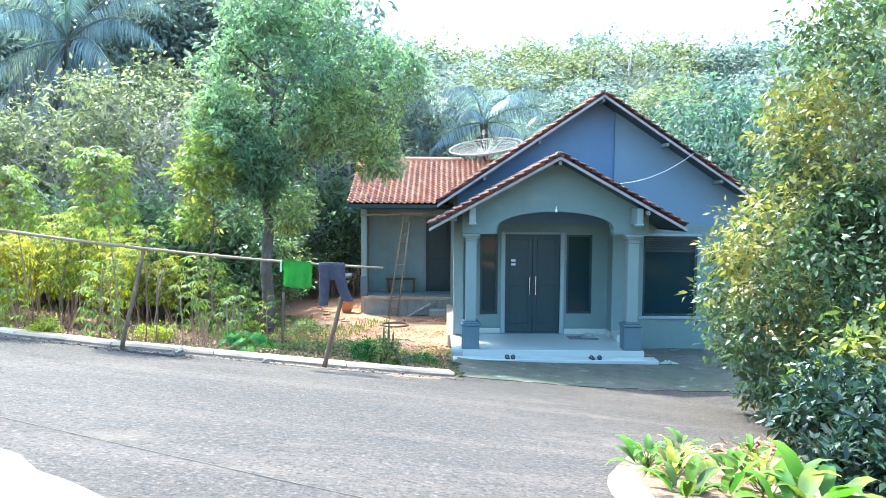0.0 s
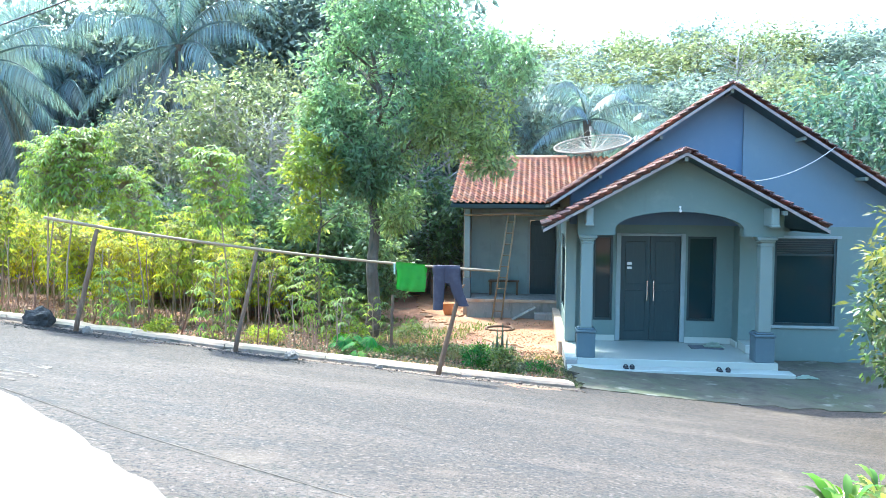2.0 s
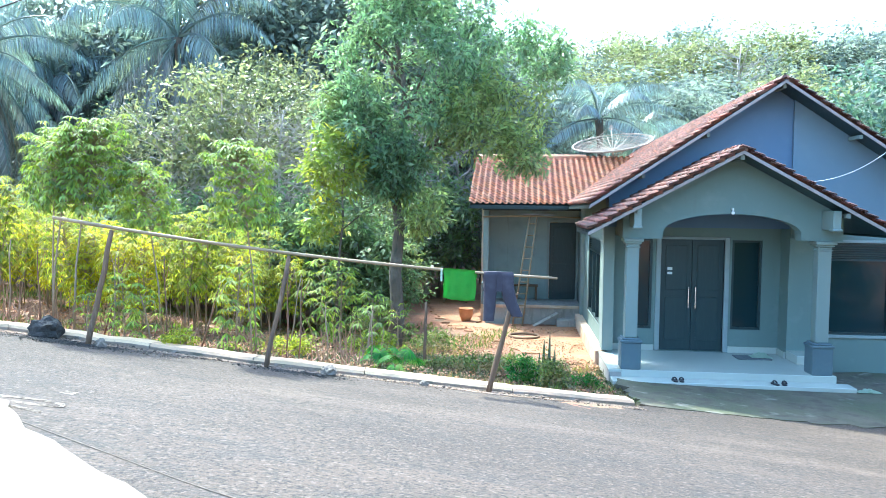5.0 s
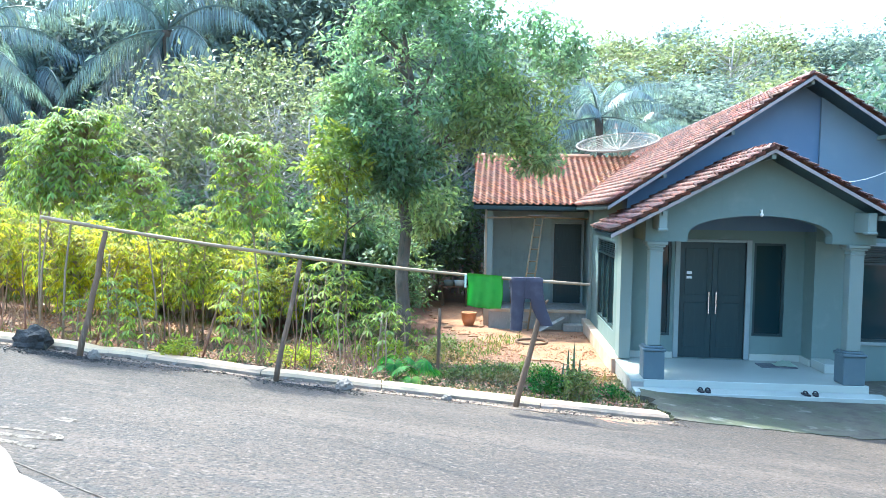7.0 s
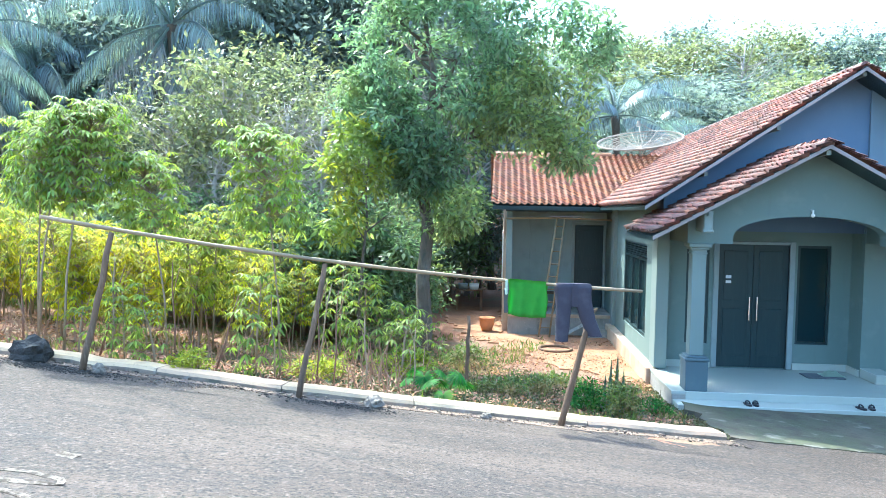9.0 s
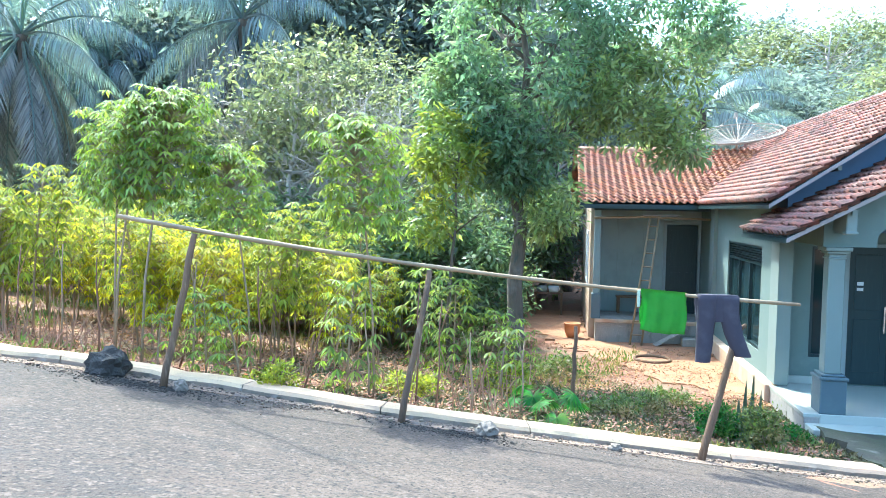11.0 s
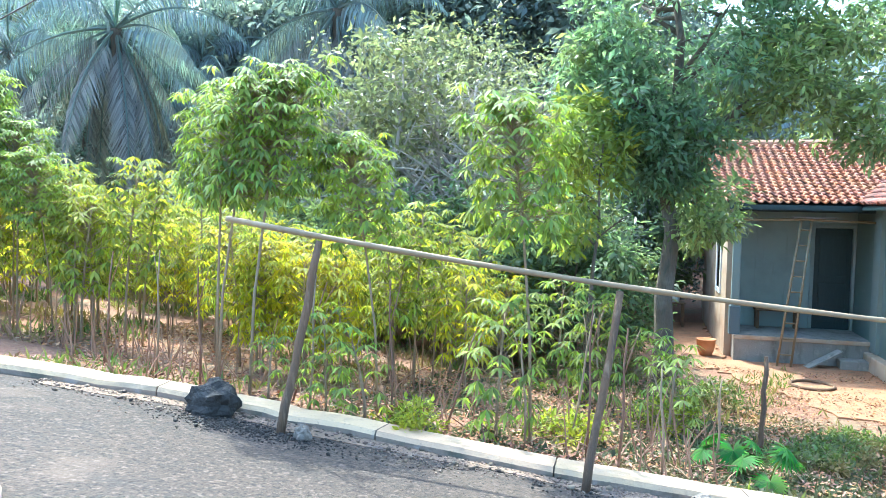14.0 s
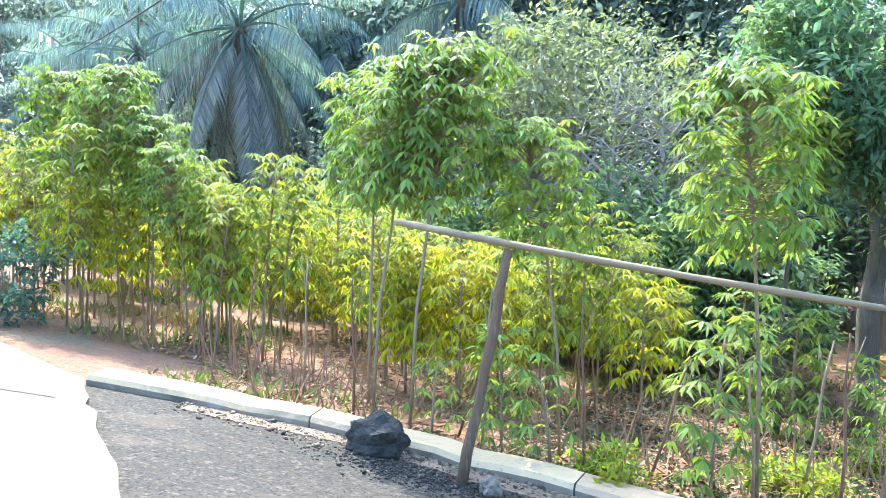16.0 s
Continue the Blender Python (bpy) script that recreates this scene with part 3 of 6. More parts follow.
def make_column(x):
    y0, y1 = 15.45, 15.83
    part("pedestal", boxes((x - 0.18, x + 0.18, y0, y1, FLOOR_Z - 0.01, -0.84), (x - 0.2, x + 0.2, y0 - 0.02, y1 + 0.02, -0.84, -0.79), (x - 0.165, x + 0.165, y0 + 0.015, y1 - 0.015, -0.79, -0.755), bevel=0.012), PEDESTAL, house, "dark grey column pedestal")
    part("shaft", boxes((x - 0.115, x + 0.115, 15.525, 15.755, -0.755, 0.98), bevel=0.014), COLUMN, house)
    part("capital", boxes((x - 0.13, x + 0.13, 15.51, 15.77, 0.90, 0.93), (x - 0.15, x + 0.15, 15.49, 15.79, 0.975, 1.015), (x - 0.18, x + 0.18, 15.46, 15.82, 1.015, 1.075), bevel=0.01), COLUMN, house)
    part("beam_end", boxes((x - 0.07, x + 0.07, 15.05, 15.56, 1.28, 1.62), (x - 0.085, x + 0.085, 15.035, 15.2, 1.26, 1.31), bevel=0.015), COLUMN, house, "pale moulded beam end under the porch eave")


make_column(0.59)
make_column(3.95)
# arched porch gable
arch = [(0.4, 1.076), (1.12, 1.076), (1.121, 1.2)]
arch += [(2.33 + 1.21 * math.cos(math.pi * (1 - k / 20)), 1.2 + 0.34 * math.sin(math.pi * k / 20)) for k in range(1, 20)]
arch += [(3.539, 1.2), (3.54, 1.076), (4.26, 1.076)]
bm = bmesh.new()
rows = [[bm.verts.new((x, y, q)) for y, q in ((15.56, z), (15.86, z), (15.86, proof(x)), (15.56, proof(x)))] for x, z in arch]
for r0, r1 in zip(rows, rows[1:]):
    for k in range(4):
        bm.faces.new((r0[k], r0[(k + 1) % 4], r1[(k + 1) % 4], r1[k]))
bm.faces.new(rows[0])
bm.faces.new(rows[-1])
part("porch_arch", bm, WALL, house, "grey-green rendered arched porch gable")
part("porch_side_beam", boxes((0.48, 0.8, 15.86, 17.5, 1.076, 1.42)), WALL, house)
part("porch_side_beam", boxes((3.86, 4.18, 15.86, 17.0, 1.076, 1.42)), WALL, house)
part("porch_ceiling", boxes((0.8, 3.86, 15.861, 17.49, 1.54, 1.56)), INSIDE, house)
lamp = part("porch_lamp", one_tube([(2.33, 15.5, 1.645), (2.33, 15.5, 1.59), (2.33, 15.5, 1.575), (2.33, 15.5, 1.545), (2.33, 15.5, 1.525)], [0.014, 0.015, 0.03, 0.03, 0.008], 10), BULB, house, "small white porch lamp")
part("lamp_arm", boxes((2.315, 2.345, 15.5, 15.56, 1.62, 1.65)), WHITE, house)


def make_window(name, axis, hole, d0, d1, panes, louvres, frame_mat, out):
    """A framed window in a wall's hole: frame, panes, and slats at the top. out: the outer face's side (-1 or +1)."""
    u0, u1, z0, z1 = hole

    def B(bm, a, b, p, q, r, s):
        box(bm, *((a, b, p, q) if axis == 'y' else (p, q, a, b)), r, s)
    w = 0.05
    ztop = z1 - 0.34 if louvres else z1 - w
    step = (u1 - u0 - 2 * w) / panes
    holes = [(u0 + w + k * step + (0.025 if k else 0), u0 + w + (k + 1) * step - (0.025 if k < panes - 1 else 0), z0 + w, ztop - (0.02 if louvres else 0)) for k in range(panes)]
    if louvres:
        holes.append((u0 + w, u1 - w, ztop + 0.03, z1 - w))
    bm = wall(axis, d0, d1, u0 + 0.002, u1 - 0.002, z0 + 0.002, z1 - 0.002, holes)
    win = part(name, bm, frame_mat, house)
    mid = (d0 + d1) / 2
    for k in range(panes):
        bm = bmesh.new()
        B(bm, u0 + w + k * step + (0.026 if k else 0), u0 + w + (k + 1) * step - (0.026 if k < panes - 1 else 0), mid - 0.004, mid + 0.004, z0 + w, ztop - (0.021 if louvres else 0))
        part("pane", bm, GLASS, win)
    for k in range(louvres):
        bm = bmesh.new()
        z = ztop + 0.055 + k * (z1 - w - ztop - 0.05) / louvres
        B(bm, u0 + w + 0.003, u1 - w - 0.003, d0 + 0.01, d1 - 0.01, z, z + 0.022)
        part("slat", bm, frame_mat, win)
    if louvres:
        # added sheet behind the slats; its dark colour stands in for the dim room
        bm = bmesh.new()
        B(bm, u0 + w, u1 - w, mid + 0.045, mid + 0.05, ztop + 0.03, z1 - w)
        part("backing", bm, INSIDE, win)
    return win


make_window("window", 'y', SLL, 17.52, 17.62, 1, 0, DARKWOOD, -1)
make_window("window", 'y', SLR, 17.52, 17.62, 1, 0, DARKWOOD, -1)
make_window("window", 'y', FWIN, 17.02, 17.12, 1, 5, DARKWOOD, -1)
make_window("window", 'x', SWIN, 0.34, 0.45, 3, 5, DARKWOOD, -1)
part("window_head", boxes((4.47, 5.86, 16.975, 16.998, 1.0, 1.06), bevel=0.005), FRAMEWOOD, house)
part("window_sill", boxes((4.47, 5.86, 16.96, 16.998, -0.88, -0.82), bevel=0.005), FRAMEWOOD, house)
part("door_frame", boxes((1.36, 1.46, 17.46, 17.62, FLOOR_Z, 1.06), (2.74, 2.84, 17.46, 17.62, FLOOR_Z, 1.06), (1.46, 2.74, 17.46, 17.62, 1.0, 1.06), bevel=0.008), FRAMEWOOD, house)
for x0, x1, hx in ((1.463, 2.097, 2.03), (2.103, 2.737, 2.17)):
    leaf = part("door", boxes((x0, x1, 17.53, 17.57, FLOOR_Z + 0.01, 0.998), bevel=0.004), DARKWOOD, house, "dark stained double door leaf, closed")
    part("panel", boxes((x0 + 0.1, x1 - 0.1, 17.52, 17.53, -0.05, 0.88), (x0 + 0.1, x1 - 0.1, 17.52, 17.53, -1.1, -0.2), bevel=0.008), DARKWOOD, leaf)
    bm = one_tube([(hx, 17.47, -0.42), (hx, 17.47, 0.02)], 0.014, 8)
    tube(bm, [(hx, 17.47, -0.36), (hx, 17.53, -0.36)], 0.009, 6)
    tube(bm, [(hx, 17.47, -0.04), (hx, 17.53, -0.04)], 0.009, 6)
    part("handle", bm, CHROME, leaf, "long vertical steel pull handle")
    if x0 < 2:
        part("notice", boxes((1.60, 1.70, 17.512, 17.519, 0.36, 0.42), (1.60, 1.70, 17.512, 17.519, 0.27, 0.32)), WHITE, leaf, "small white notice on the door")

# rear wing with open veranda
WX0, WY = -2.4, 22.8
VF = -1.12
part("veranda_floor", boxes((WX0, 0.3, WY, 24.39, BASE_Z, VF), bevel=0.01), ROUGHWALL, house, "raised cement veranda floor")
part("veranda_edge", boxes((WX0 - 0.02, 0.3, WY - 0.06, WY - 0.003, VF - 0.08, VF + 0.01), bevel=0.01), PLINTH, house)
# House render lightened for the veranda: its brightness is put into the colour.
VERANDA = M("lightened_veranda_render", (0.27, 0.33, 0.325), 0.8, spots=[((0.2, 0.25, 0.245), 1.6, 0.48, 0.68, 0.6), ((0.15, 0.17, 0.16), 2.5, 0.58, 0.76, 0.5, (3, 3, 0.4))], bumps=[(60, 0.15, 0.005)])
part("wing_wall", wall('y', 24.4, 24.55, WX0, 0.318, BASE_Z, 2.2, [(-0.55, 0.25, VF, 1.2)]), VERANDA, house, "grey-green rendered veranda wall, light put into its pale colour")
part("wing_wall", wall('x', WX0 - 0.15, WX0, 23.3, 29, BASE_Z, 1.75, [(24.4, 25.2, -0.3, 0.9)]), PLINTH, house, "sunlit pale side wall of the wing")
bm = bmesh.new()
prism(bm, [(23.3, 1.752), (29, 1.752), (26.0, 3.0)], 'x', WX0 - 0.15, WX0)
part("wing_gable", bm, WALL, house)
part("veranda_post", boxes((WX0 - 0.08, WX0 + 0.08, WY + 0.04, WY + 0.2, VF + 0.62, 1.55), bevel=0.01), COLUMN, house, "slim pale veranda post")
part("post_base", boxes((WX0 - 0.11, WX0 + 0.11, WY + 0.01, WY + 0.23, VF, VF + 0.62), bevel=0.012), PEDESTAL, house, "dark grey base of the veranda post")
part("veranda_beam", boxes((WX0 - 0.1, 0.3, WY + 0.03, WY + 0.18, 1.55, 1.72)), DARKWOOD, house)
wing_door = part("wing_door", boxes((-0.54, 0.24, 24.44, 24.48, VF, 1.19), bevel=0.004), DARKWOOD, house, "dark closed veranda door")
part("door_frame", boxes((-0.63, -0.552, 24.36, 24.5, VF, 1.28), (0.252, 0.31, 24.36, 24.5, VF, 1.28), (-0.552, 0.252, 24.36, 24.5, 1.202, 1.28), bevel=0.006), FRAMEWOOD, house)
part("panel", boxes((-0.44, 0.14, 24.425, 24.44, -0.95, -0.05), (-0.44, 0.14, 24.425, 24.44, 0.1, 1.05), bevel=0.006), DARKWOOD, wing_door)
win = part("window", boxes((WX0 - 0.18, WX0 - 0.05, 24.3, 24.4, -0.4, 1.0), (WX0 - 0.18, WX0 - 0.05, 25.2, 25.3, -0.4, 1.0), (WX0 - 0.18, WX0 - 0.05, 24.4, 25.2, 0.9, 1.0), (WX0 - 0.18, WX0 - 0.05, 24.4, 25.2, -0.4, -0.3), (WX0 - 0.14, WX0 - 0.06, 24.77, 24.83, -0.3, 0.9)), WHITE, house, "white framed side window")
part("pane", boxes((WX0 - 0.09, WX0 - 0.08, 24.4, 25.2, -0.3, 0.9)), GLASS, win)

# roofs
TW, TL = 0.175, 0.195


def tile_shape(w=TW, l=TL + 0.05):
    """One curved clay pantile: u across, v up the slope."""
    n = 6
    prof = [(-0.03 + (w + 0.04) * k / n, 0.036 * math.sin(2 * math.pi * k / n * 0.95 + 0.5)) for k in range(n + 1)]
    v, f = [], []
    for vv, lift in ((0.0, 0.05), (l, 0.0)):
        for h in (0.0, -0.02):
            v += [(u, vv, z + lift + h) for u, z in prof]
    m = n + 1
    for k in range(n):
        f += [(k, k + 1, 2 * m + k + 1, 2 * m + k), (m + k, 3 * m + k, 3 * m + k + 1, m + k + 1), (k, m + k, m + k + 1, k + 1)]
    return np.array(v), np.array(f)


def frame_of(origin, along_u, up_v):
    u, v = Vector(along_u).normalized(), Vector(up_v).normalized()
    n = u.cross(v)
    return Matrix(((u.x, v.x, n.x, origin[0]), (u.y, v.y, n.y, origin[1]), (u.z, v.z, n.z, origin[2]), (0, 0, 0, 1)))


def tiled(name, m, length, height, mat, parent, keep=None, singly=False, seed=1):
    """Rows of pantiles on a slope: m is its frame, length along u, height up v."""
    rnd = random.Random(seed)
    tv, tf = tile_shape()
    V, F, cnt = [], [], 0
    shared = None
    for r in range(int(height / TL + 0.5)):
        for c in range(int(length / TW + 0.5)):
            o = Vector((c * TW + rnd.uniform(-0.006, 0.006), r * TL + rnd.uniform(-0.012, 0.012), rnd.uniform(0, 0.010)))
            if keep and not keep(m @ Vector((o.x + TW / 2, o.y + TL / 2, 0))):
                continue
            a = rnd.uniform(-0.02, 0.02)
            if singly:
                if shared is None:
                    first = mesh_np(name, tv, tf, mat, parent, smooth=True)
                    shared, t = first.data, first
                else:
                    t = new(name, shared)
                    t.parent = parent
                t.matrix_basis = m @ Matrix.Translation(o) @ Matrix.Rotation(a, 4, 'Z')
                continue
            q = tv.copy()
            ca, sa = math.cos(a), math.sin(a)
            q[:, 0], q[:, 1] = tv[:, 0] * ca - tv[:, 1] * sa + o.x, tv[:, 0] * sa + tv[:, 1] * ca + o.y
            q[:, 2] += o.z
            V.append(q)
            F.append(tf + cnt)
            cnt += len(q)
    if not singly:
        mm = np.array(m)
        V = np.concatenate(V) @ mm[:3, :3].T + mm[:3, 3]
        ob = mesh_np(name, V, np.concatenate(F), mat, parent, smooth=True)
        ob["kind"] = "stuff"


def slab(bm, m, length, height, t=0.05):
    """The boarding under the tiles."""
    g = bmesh.ops.create_cube(bm, size=1)["verts"]
    for v in g:
        v.co = m @ Vector(((v.co.x + 0.5) * length, (v.co.y + 0.5) * height, -0.03 + (v.co.z - 0.5) * t))


def roof_pair(ridge_x, ridge_z, eave_l, eave_r, y0, y1, slope, name, mat, matobj, singly, seed, keepl=None):
    up = Vector((1, 0, slope)).normalized()
    hl = (ridge_x - eave_l) * math.sqrt(1 + slope * slope)
    hr = (eave_r - ridge_x) * math.sqrt(1 + slope * slope)
    ml = frame_of((eave_l, y1, ridge_z - slope * (ridge_x - eave_l)), (0, -1, 0), up)
    mr = frame_of((eave_r, y0, ridge_z - slope * (eave_r - ridge_x)), (0, 1, 0), (-1, 0, slope))
    bm = bmesh.new()
    slab(bm, ml, y1 - y0, hl)
    slab(bm, mr, y1 - y0, hr)
    roof = part(name, bm, DARKWOOD, house, "terracotta pantile roof, darkened with age")
    tiled("roof_tile", ml, y1 - y0, hl, matobj if singly else mat, roof, keepl, singly, seed)
    tiled("roof_tile", mr, y1 - y0, hr, mat, roof, None, False, seed + 1)
    # ridge caps
    y, rnd = y0 + 0.03, random.Random(seed)
    while y < y1:
        bm = one_tube([(ridge_x, y, ridge_z - 0.015 + rnd.uniform(-0.01, 0.012)), (ridge_x, y + 0.36, ridge_z - 0.01 + rnd.uniform(-0.008, 0.008))], [0.082, 0.07], 10)
        part("ridge_cap", bm, RIDGE, roof, "rounded cement ridge cap")
        y += 0.31
    # verge boards
    for ex, sgn in ((eave_l, 1), (eave_r, -1)):
        bm = bmesh.new()
        zz = ridge_z - slope * abs(ridge_x - ex)
        prism(bm, [(ex, zz - 0.105), (ridge_x, ridge_z - 0.105), (ridge_x, ridge_z - 0.045), (ex, zz - 0.045)], 'y', y0 - 0.03, y0 - 0.002)
        part("verge_board", bm, FASCIA, roof, "weathered white verge board")
    for ex, sgn in ((eave_l, 1), (eave_r, -1)):
        zz = ridge_z - slope * abs(ridge_x - ex)
        part("eave_board", boxes((min(ex, ex + 0.03 * sgn), max(ex, ex + 0.03 * sgn), y0, y1, zz - 0.11, zz - 0.05)), DARKWOOD, roof)
    return roof


roof_pair(RX, RZ, -0.13, 7.09, 16.45, 32.2, SLOPE, "roof", TILE, None, False, 3, None)
roof_pair(PX, PZ, -0.28, 4.86, 14.95, 17.5, PSLOPE, "porch_roof", TILE, TILEOBJ, True, 9)
# purlin ends under the main verge
for x in (0.9, 2.1, 3.48, 4.9, 6.1):
    part("purlin", boxes((x - 0.03, x + 0.03, 16.5, 17.0, mroof(x) - 0.10, mroof(x) - 0.03)), COLUMN, house)
for x in (0.6, PX, 4.1):
    part("purlin", boxes((x - 0.035, x + 0.035, 14.99, 15.56, proof(x) - 0.11, proof(x) - 0.03)), COLUMN, house)
# wing roof, meeting the main slope in a valley
WS = 0.43
WEY, WEZ, WRY = 22.45, 1.72, 26.0
WRZ = WEZ + WS * (WRY - WEY)
wm = frame_of((-2.85, WEY, WEZ), (1, 0, 0), (0, 1, WS))
wh = (WRY - WEY) * math.sqrt(1 + WS * WS)


def above_main(p):
    return p.z > RZ - SLOPE * (RX - p.x) - 0.05


bm = bmesh.new()
slab(bm, wm, 3.0, wh)
wing = part("wing_roof", bm, DARKWOOD, house, "bright orange terracotta pantile wing roof")
tiled("roof_tile", wm, 6.4, wh, TILENEW, wing, above_main, False, 21)
wb = frame_of((3.5, WRY * 2 - WEY, WEZ), (-1, 0, 0), (0, -1, WS))
tiled("roof_tile", wb, 6.4, wh, TILENEW, wing, above_main, False, 22)
x = -2.85
while x < 0.55:
    bm = one_tube([(x, WRY, WRZ), (x + 0.36, WRY, WRZ + 0.005)], [0.11, 0.095], 10)
    part("ridge_cap", bm, TILENEW, wing)
    x += 0.31
part("eave_board", boxes((-2.85, -0.13, WEY - 0.02, WEY + 0.01, WEZ - 0.13, WEZ - 0.03)), DARKWOOD, wing)

# ---- boundary posts and washing line ----
POLE_A, POLE_B = Vector((-7.85, 11.25, 1.39)), Vector((-0.96, 12.01, 0.63))


def pole_at(x):
    k = (x - POLE_A.x) / (POLE_B.x - POLE_A.x)
    p = POLE_A.lerp(POLE_B, k)
    p.z -= 0.10 * 4 * k * (1 - k)
    return p


bm = one_tube([pole_at(-7.85 + 6.89 * k / 14) for k in range(15)], [0.024 - 0.0005 * k + (0.004 if k % 2 else 0) for k in range(15)], 9)
tagged(obj("washing_pole", bm, BAMBOO, smooth=True), "long weathered bamboo pole laid across wooden posts", "pole")


def make_post(base, top, r, label, fork=False):
    b, t = Vector(base), Vector(top)
    rnd = random.Random(int(abs(b.x) * 100))
    pts = [b.lerp(t, k / 6) + Vector((rnd.uniform(-1, 1), rnd.uniform(-1, 1), 0)) * (0.012 if 0 < k < 6 else 0) for k in range(7)]
    bm = one_tube(pts, [r * (1.15 - 0.04 * k + rnd.uniform(-0.08, 0.08)) for k in range(7)], 9)
    if fork:
        tube(bm, [t, t + Vector((-0.05, 0.02, 0.08)), t + Vector((-0.07, 0.03, 0.15))], [r * 0.7, r * 0.5, r * 0.35], 6)
        tube(bm, [t, t + Vector((0.06, -0.02, 0.07))], [r * 0.7, r * 0.35], 6)
    return tagged(obj("wooden_post", bm, POSTWOOD, smooth=True), label, "post", "posts under the washing pole")


def on_ground(x, y, dz=-0.05):
    return (x, y, gz(x, y) + dz)


make_post(on_ground(-7.24, 11.03), pole_at(-7.05) + Vector((0, 0, -0.04)), 0.034, "rough dark wooden post leaning at the kerb")
make_post(on_ground(-4.84, 11.22), pole_at(-4.64) + Vector((0, 0, -0.04)), 0.030, "rough wooden post leaning at the kerb")
make_post(on_ground(-1.89, 11.84), (-1.55, 11.93, 0.36), 0.037, "short knobbly wooden post leaning under the washing", True)
make_post(on_ground(-3.1, 14.5), (-3.09, 14.5, -0.06), 0.028, "upright mossy garden stake")


# ---- vegetation ----
def leaf_arrays(P, D, N, L, W, fold=0.25, droop=0.0, plain=False):
    """Leaf blades: base points P, directions D, normals N, lengths L, widths W; two folded quads each."""
    D = D / (np.linalg.norm(D, axis=1, keepdims=True) + 1e-9)
    S = np.cross(D, N)
    S /= np.linalg.norm(S, axis=1, keepdims=True) + 1e-9
    U = np.cross(S, D)
    L, W = np.asarray(L)[:, None], np.asarray(W)[:, None]
    mid = P + D * L * 0.5 + U * 0.02 * L
    tip = P + D * L - U * droop * L
    l, r = P + D * L * 0.42 + S * W * 0.5 + U * fold * W * 0.5, P + D * L * 0.42 - S * W * 0.5 + U * fold * W * 0.5
    n = len(P)
    if plain:
        return np.stack([P, l, tip, r], 1).reshape(-1, 3), np.arange(n * 4).reshape(-1, 4)
    V = np.stack([P, l, tip, r, mid], 1).reshape(-1, 3)
    i = np.arange(n)[:, None] * 5
    F = np.concatenate([i + np.array([[0, 4, 2, 1]]), i + np.array([[0, 3, 2, 4]])], 0)
    return V, F


def rand_dirs(rs, n):
    d = rs.normal(size=(n, 3))
    return d / np.linalg.norm(d, axis=1, keepdims=True)


def crown_arrays(rs, clumps, per, leaf, width, spread, droop=0.35, up=0.5, plain=False):
    """Leaves in tufts: clumps (n, 4) gives centre and radius of each spray."""
    C = np.repeat(clumps[:, :3], per, 0)
    R = np.repeat(clumps[:, 3], per)[:, None]
    d = rand_dirs(rs, len(C))
    d[:, 2] = d[:, 2] * 0.8 + 0.1
    P = C + d * R * rs.uniform(0.25, 1.0, (len(C), 1)) * spread
    D = d + rs.normal(size=d.shape) * 0.5
    D[:, 2] -= droop
    N = rs.normal(size=d.shape) * 0.6
    N[:, 2] += up + 0.5
    L = leaf * rs.uniform(0.65, 1.3, len(C))
    return leaf_arrays(P, D, N, L, L * width * rs.uniform(0.8, 1.2, len(C)), 0.3, 0.1, plain)


def blob_clumps(rs, n, centre, radii, shell=0.55, lump=0.25, rad=0.35, floor=-0.9):
    """Spray centres through a lumpy crown, denser at its skin."""
    d = rand_dirs(rs, n * 3)
    d = d[d[:, 2] > floor][:n]
    k = np.array([1 + lump * (noise.noise(Vector(q) * 1.7 + Vector((float(centre[0]), 3.3, float(centre[1])))) * 1.6) for q in d])
    r = rs.uniform(shell, 1.0, len(d)) ** 0.7 * k
    P = np.array(centre) + d * r[:, None] * np.array(radii)
    return np.column_stack([P, rad * rs.uniform(0.7, 1.3, len(d))])


def limbs(rs, base, top, r, reach, count, bm=None, n=8, twist=0.25, low=0.4):
    """A trunk and its limbs, from base to top, as one tapering branching mesh."""
    bm = bm or bmesh.new()
    base, top = Vector(base), Vector(top)
    h = (top - base).length
    pts = [base.lerp(top, k / 7) + Vector((rs.uniform(-1, 1), rs.uniform(-1, 1), 0)) * 0.02 * h * (1 if 0 < k else 0) for k in range(8)]
    tube(bm, pts, [r * (1.25 if k == 0 else 1 - 0.11 * k) for k in range(8)], n)
    for i in range(count):
        k = rs.uniform(low, 0.97)
        p = base.lerp(top, k)
        j = min(int(k * 7), 6)
        p = pts[j].lerp(pts[j + 1], k * 7 - j)
        a = rs.uniform(0, 2 * math.pi)
        l = reach * rs.uniform(0.5, 1.0) * (1.15 - 0.5 * k)
        e = p + Vector((math.cos(a) * l, math.sin(a) * l, l * rs.uniform(0.25, 0.9)))
        m = p.lerp(e, 0.5) + Vector((0, 0, -0.06 * l + rs.uniform(-twist, twist) * 0.3 * l))
        rr = r * (1 - 0.75 * k) * 0.75
        tube(bm, [p, m, e], [rr, rr * 0.65, rr * 0.2], 6)
        for q in range(3):
            s = p.lerp(e, rs.uniform(0.4, 0.9))
            o = Vector((rs.normal(), rs.normal(), rs.uniform(-0.1, 0.8))) * l * 0.3
            tube(bm, [s, s + o * 0.5 + Vector((0, 0, 0.02)), s + o], [rr * 0.4, rr * 0.28, rr * 0.1], 5)
    return bm


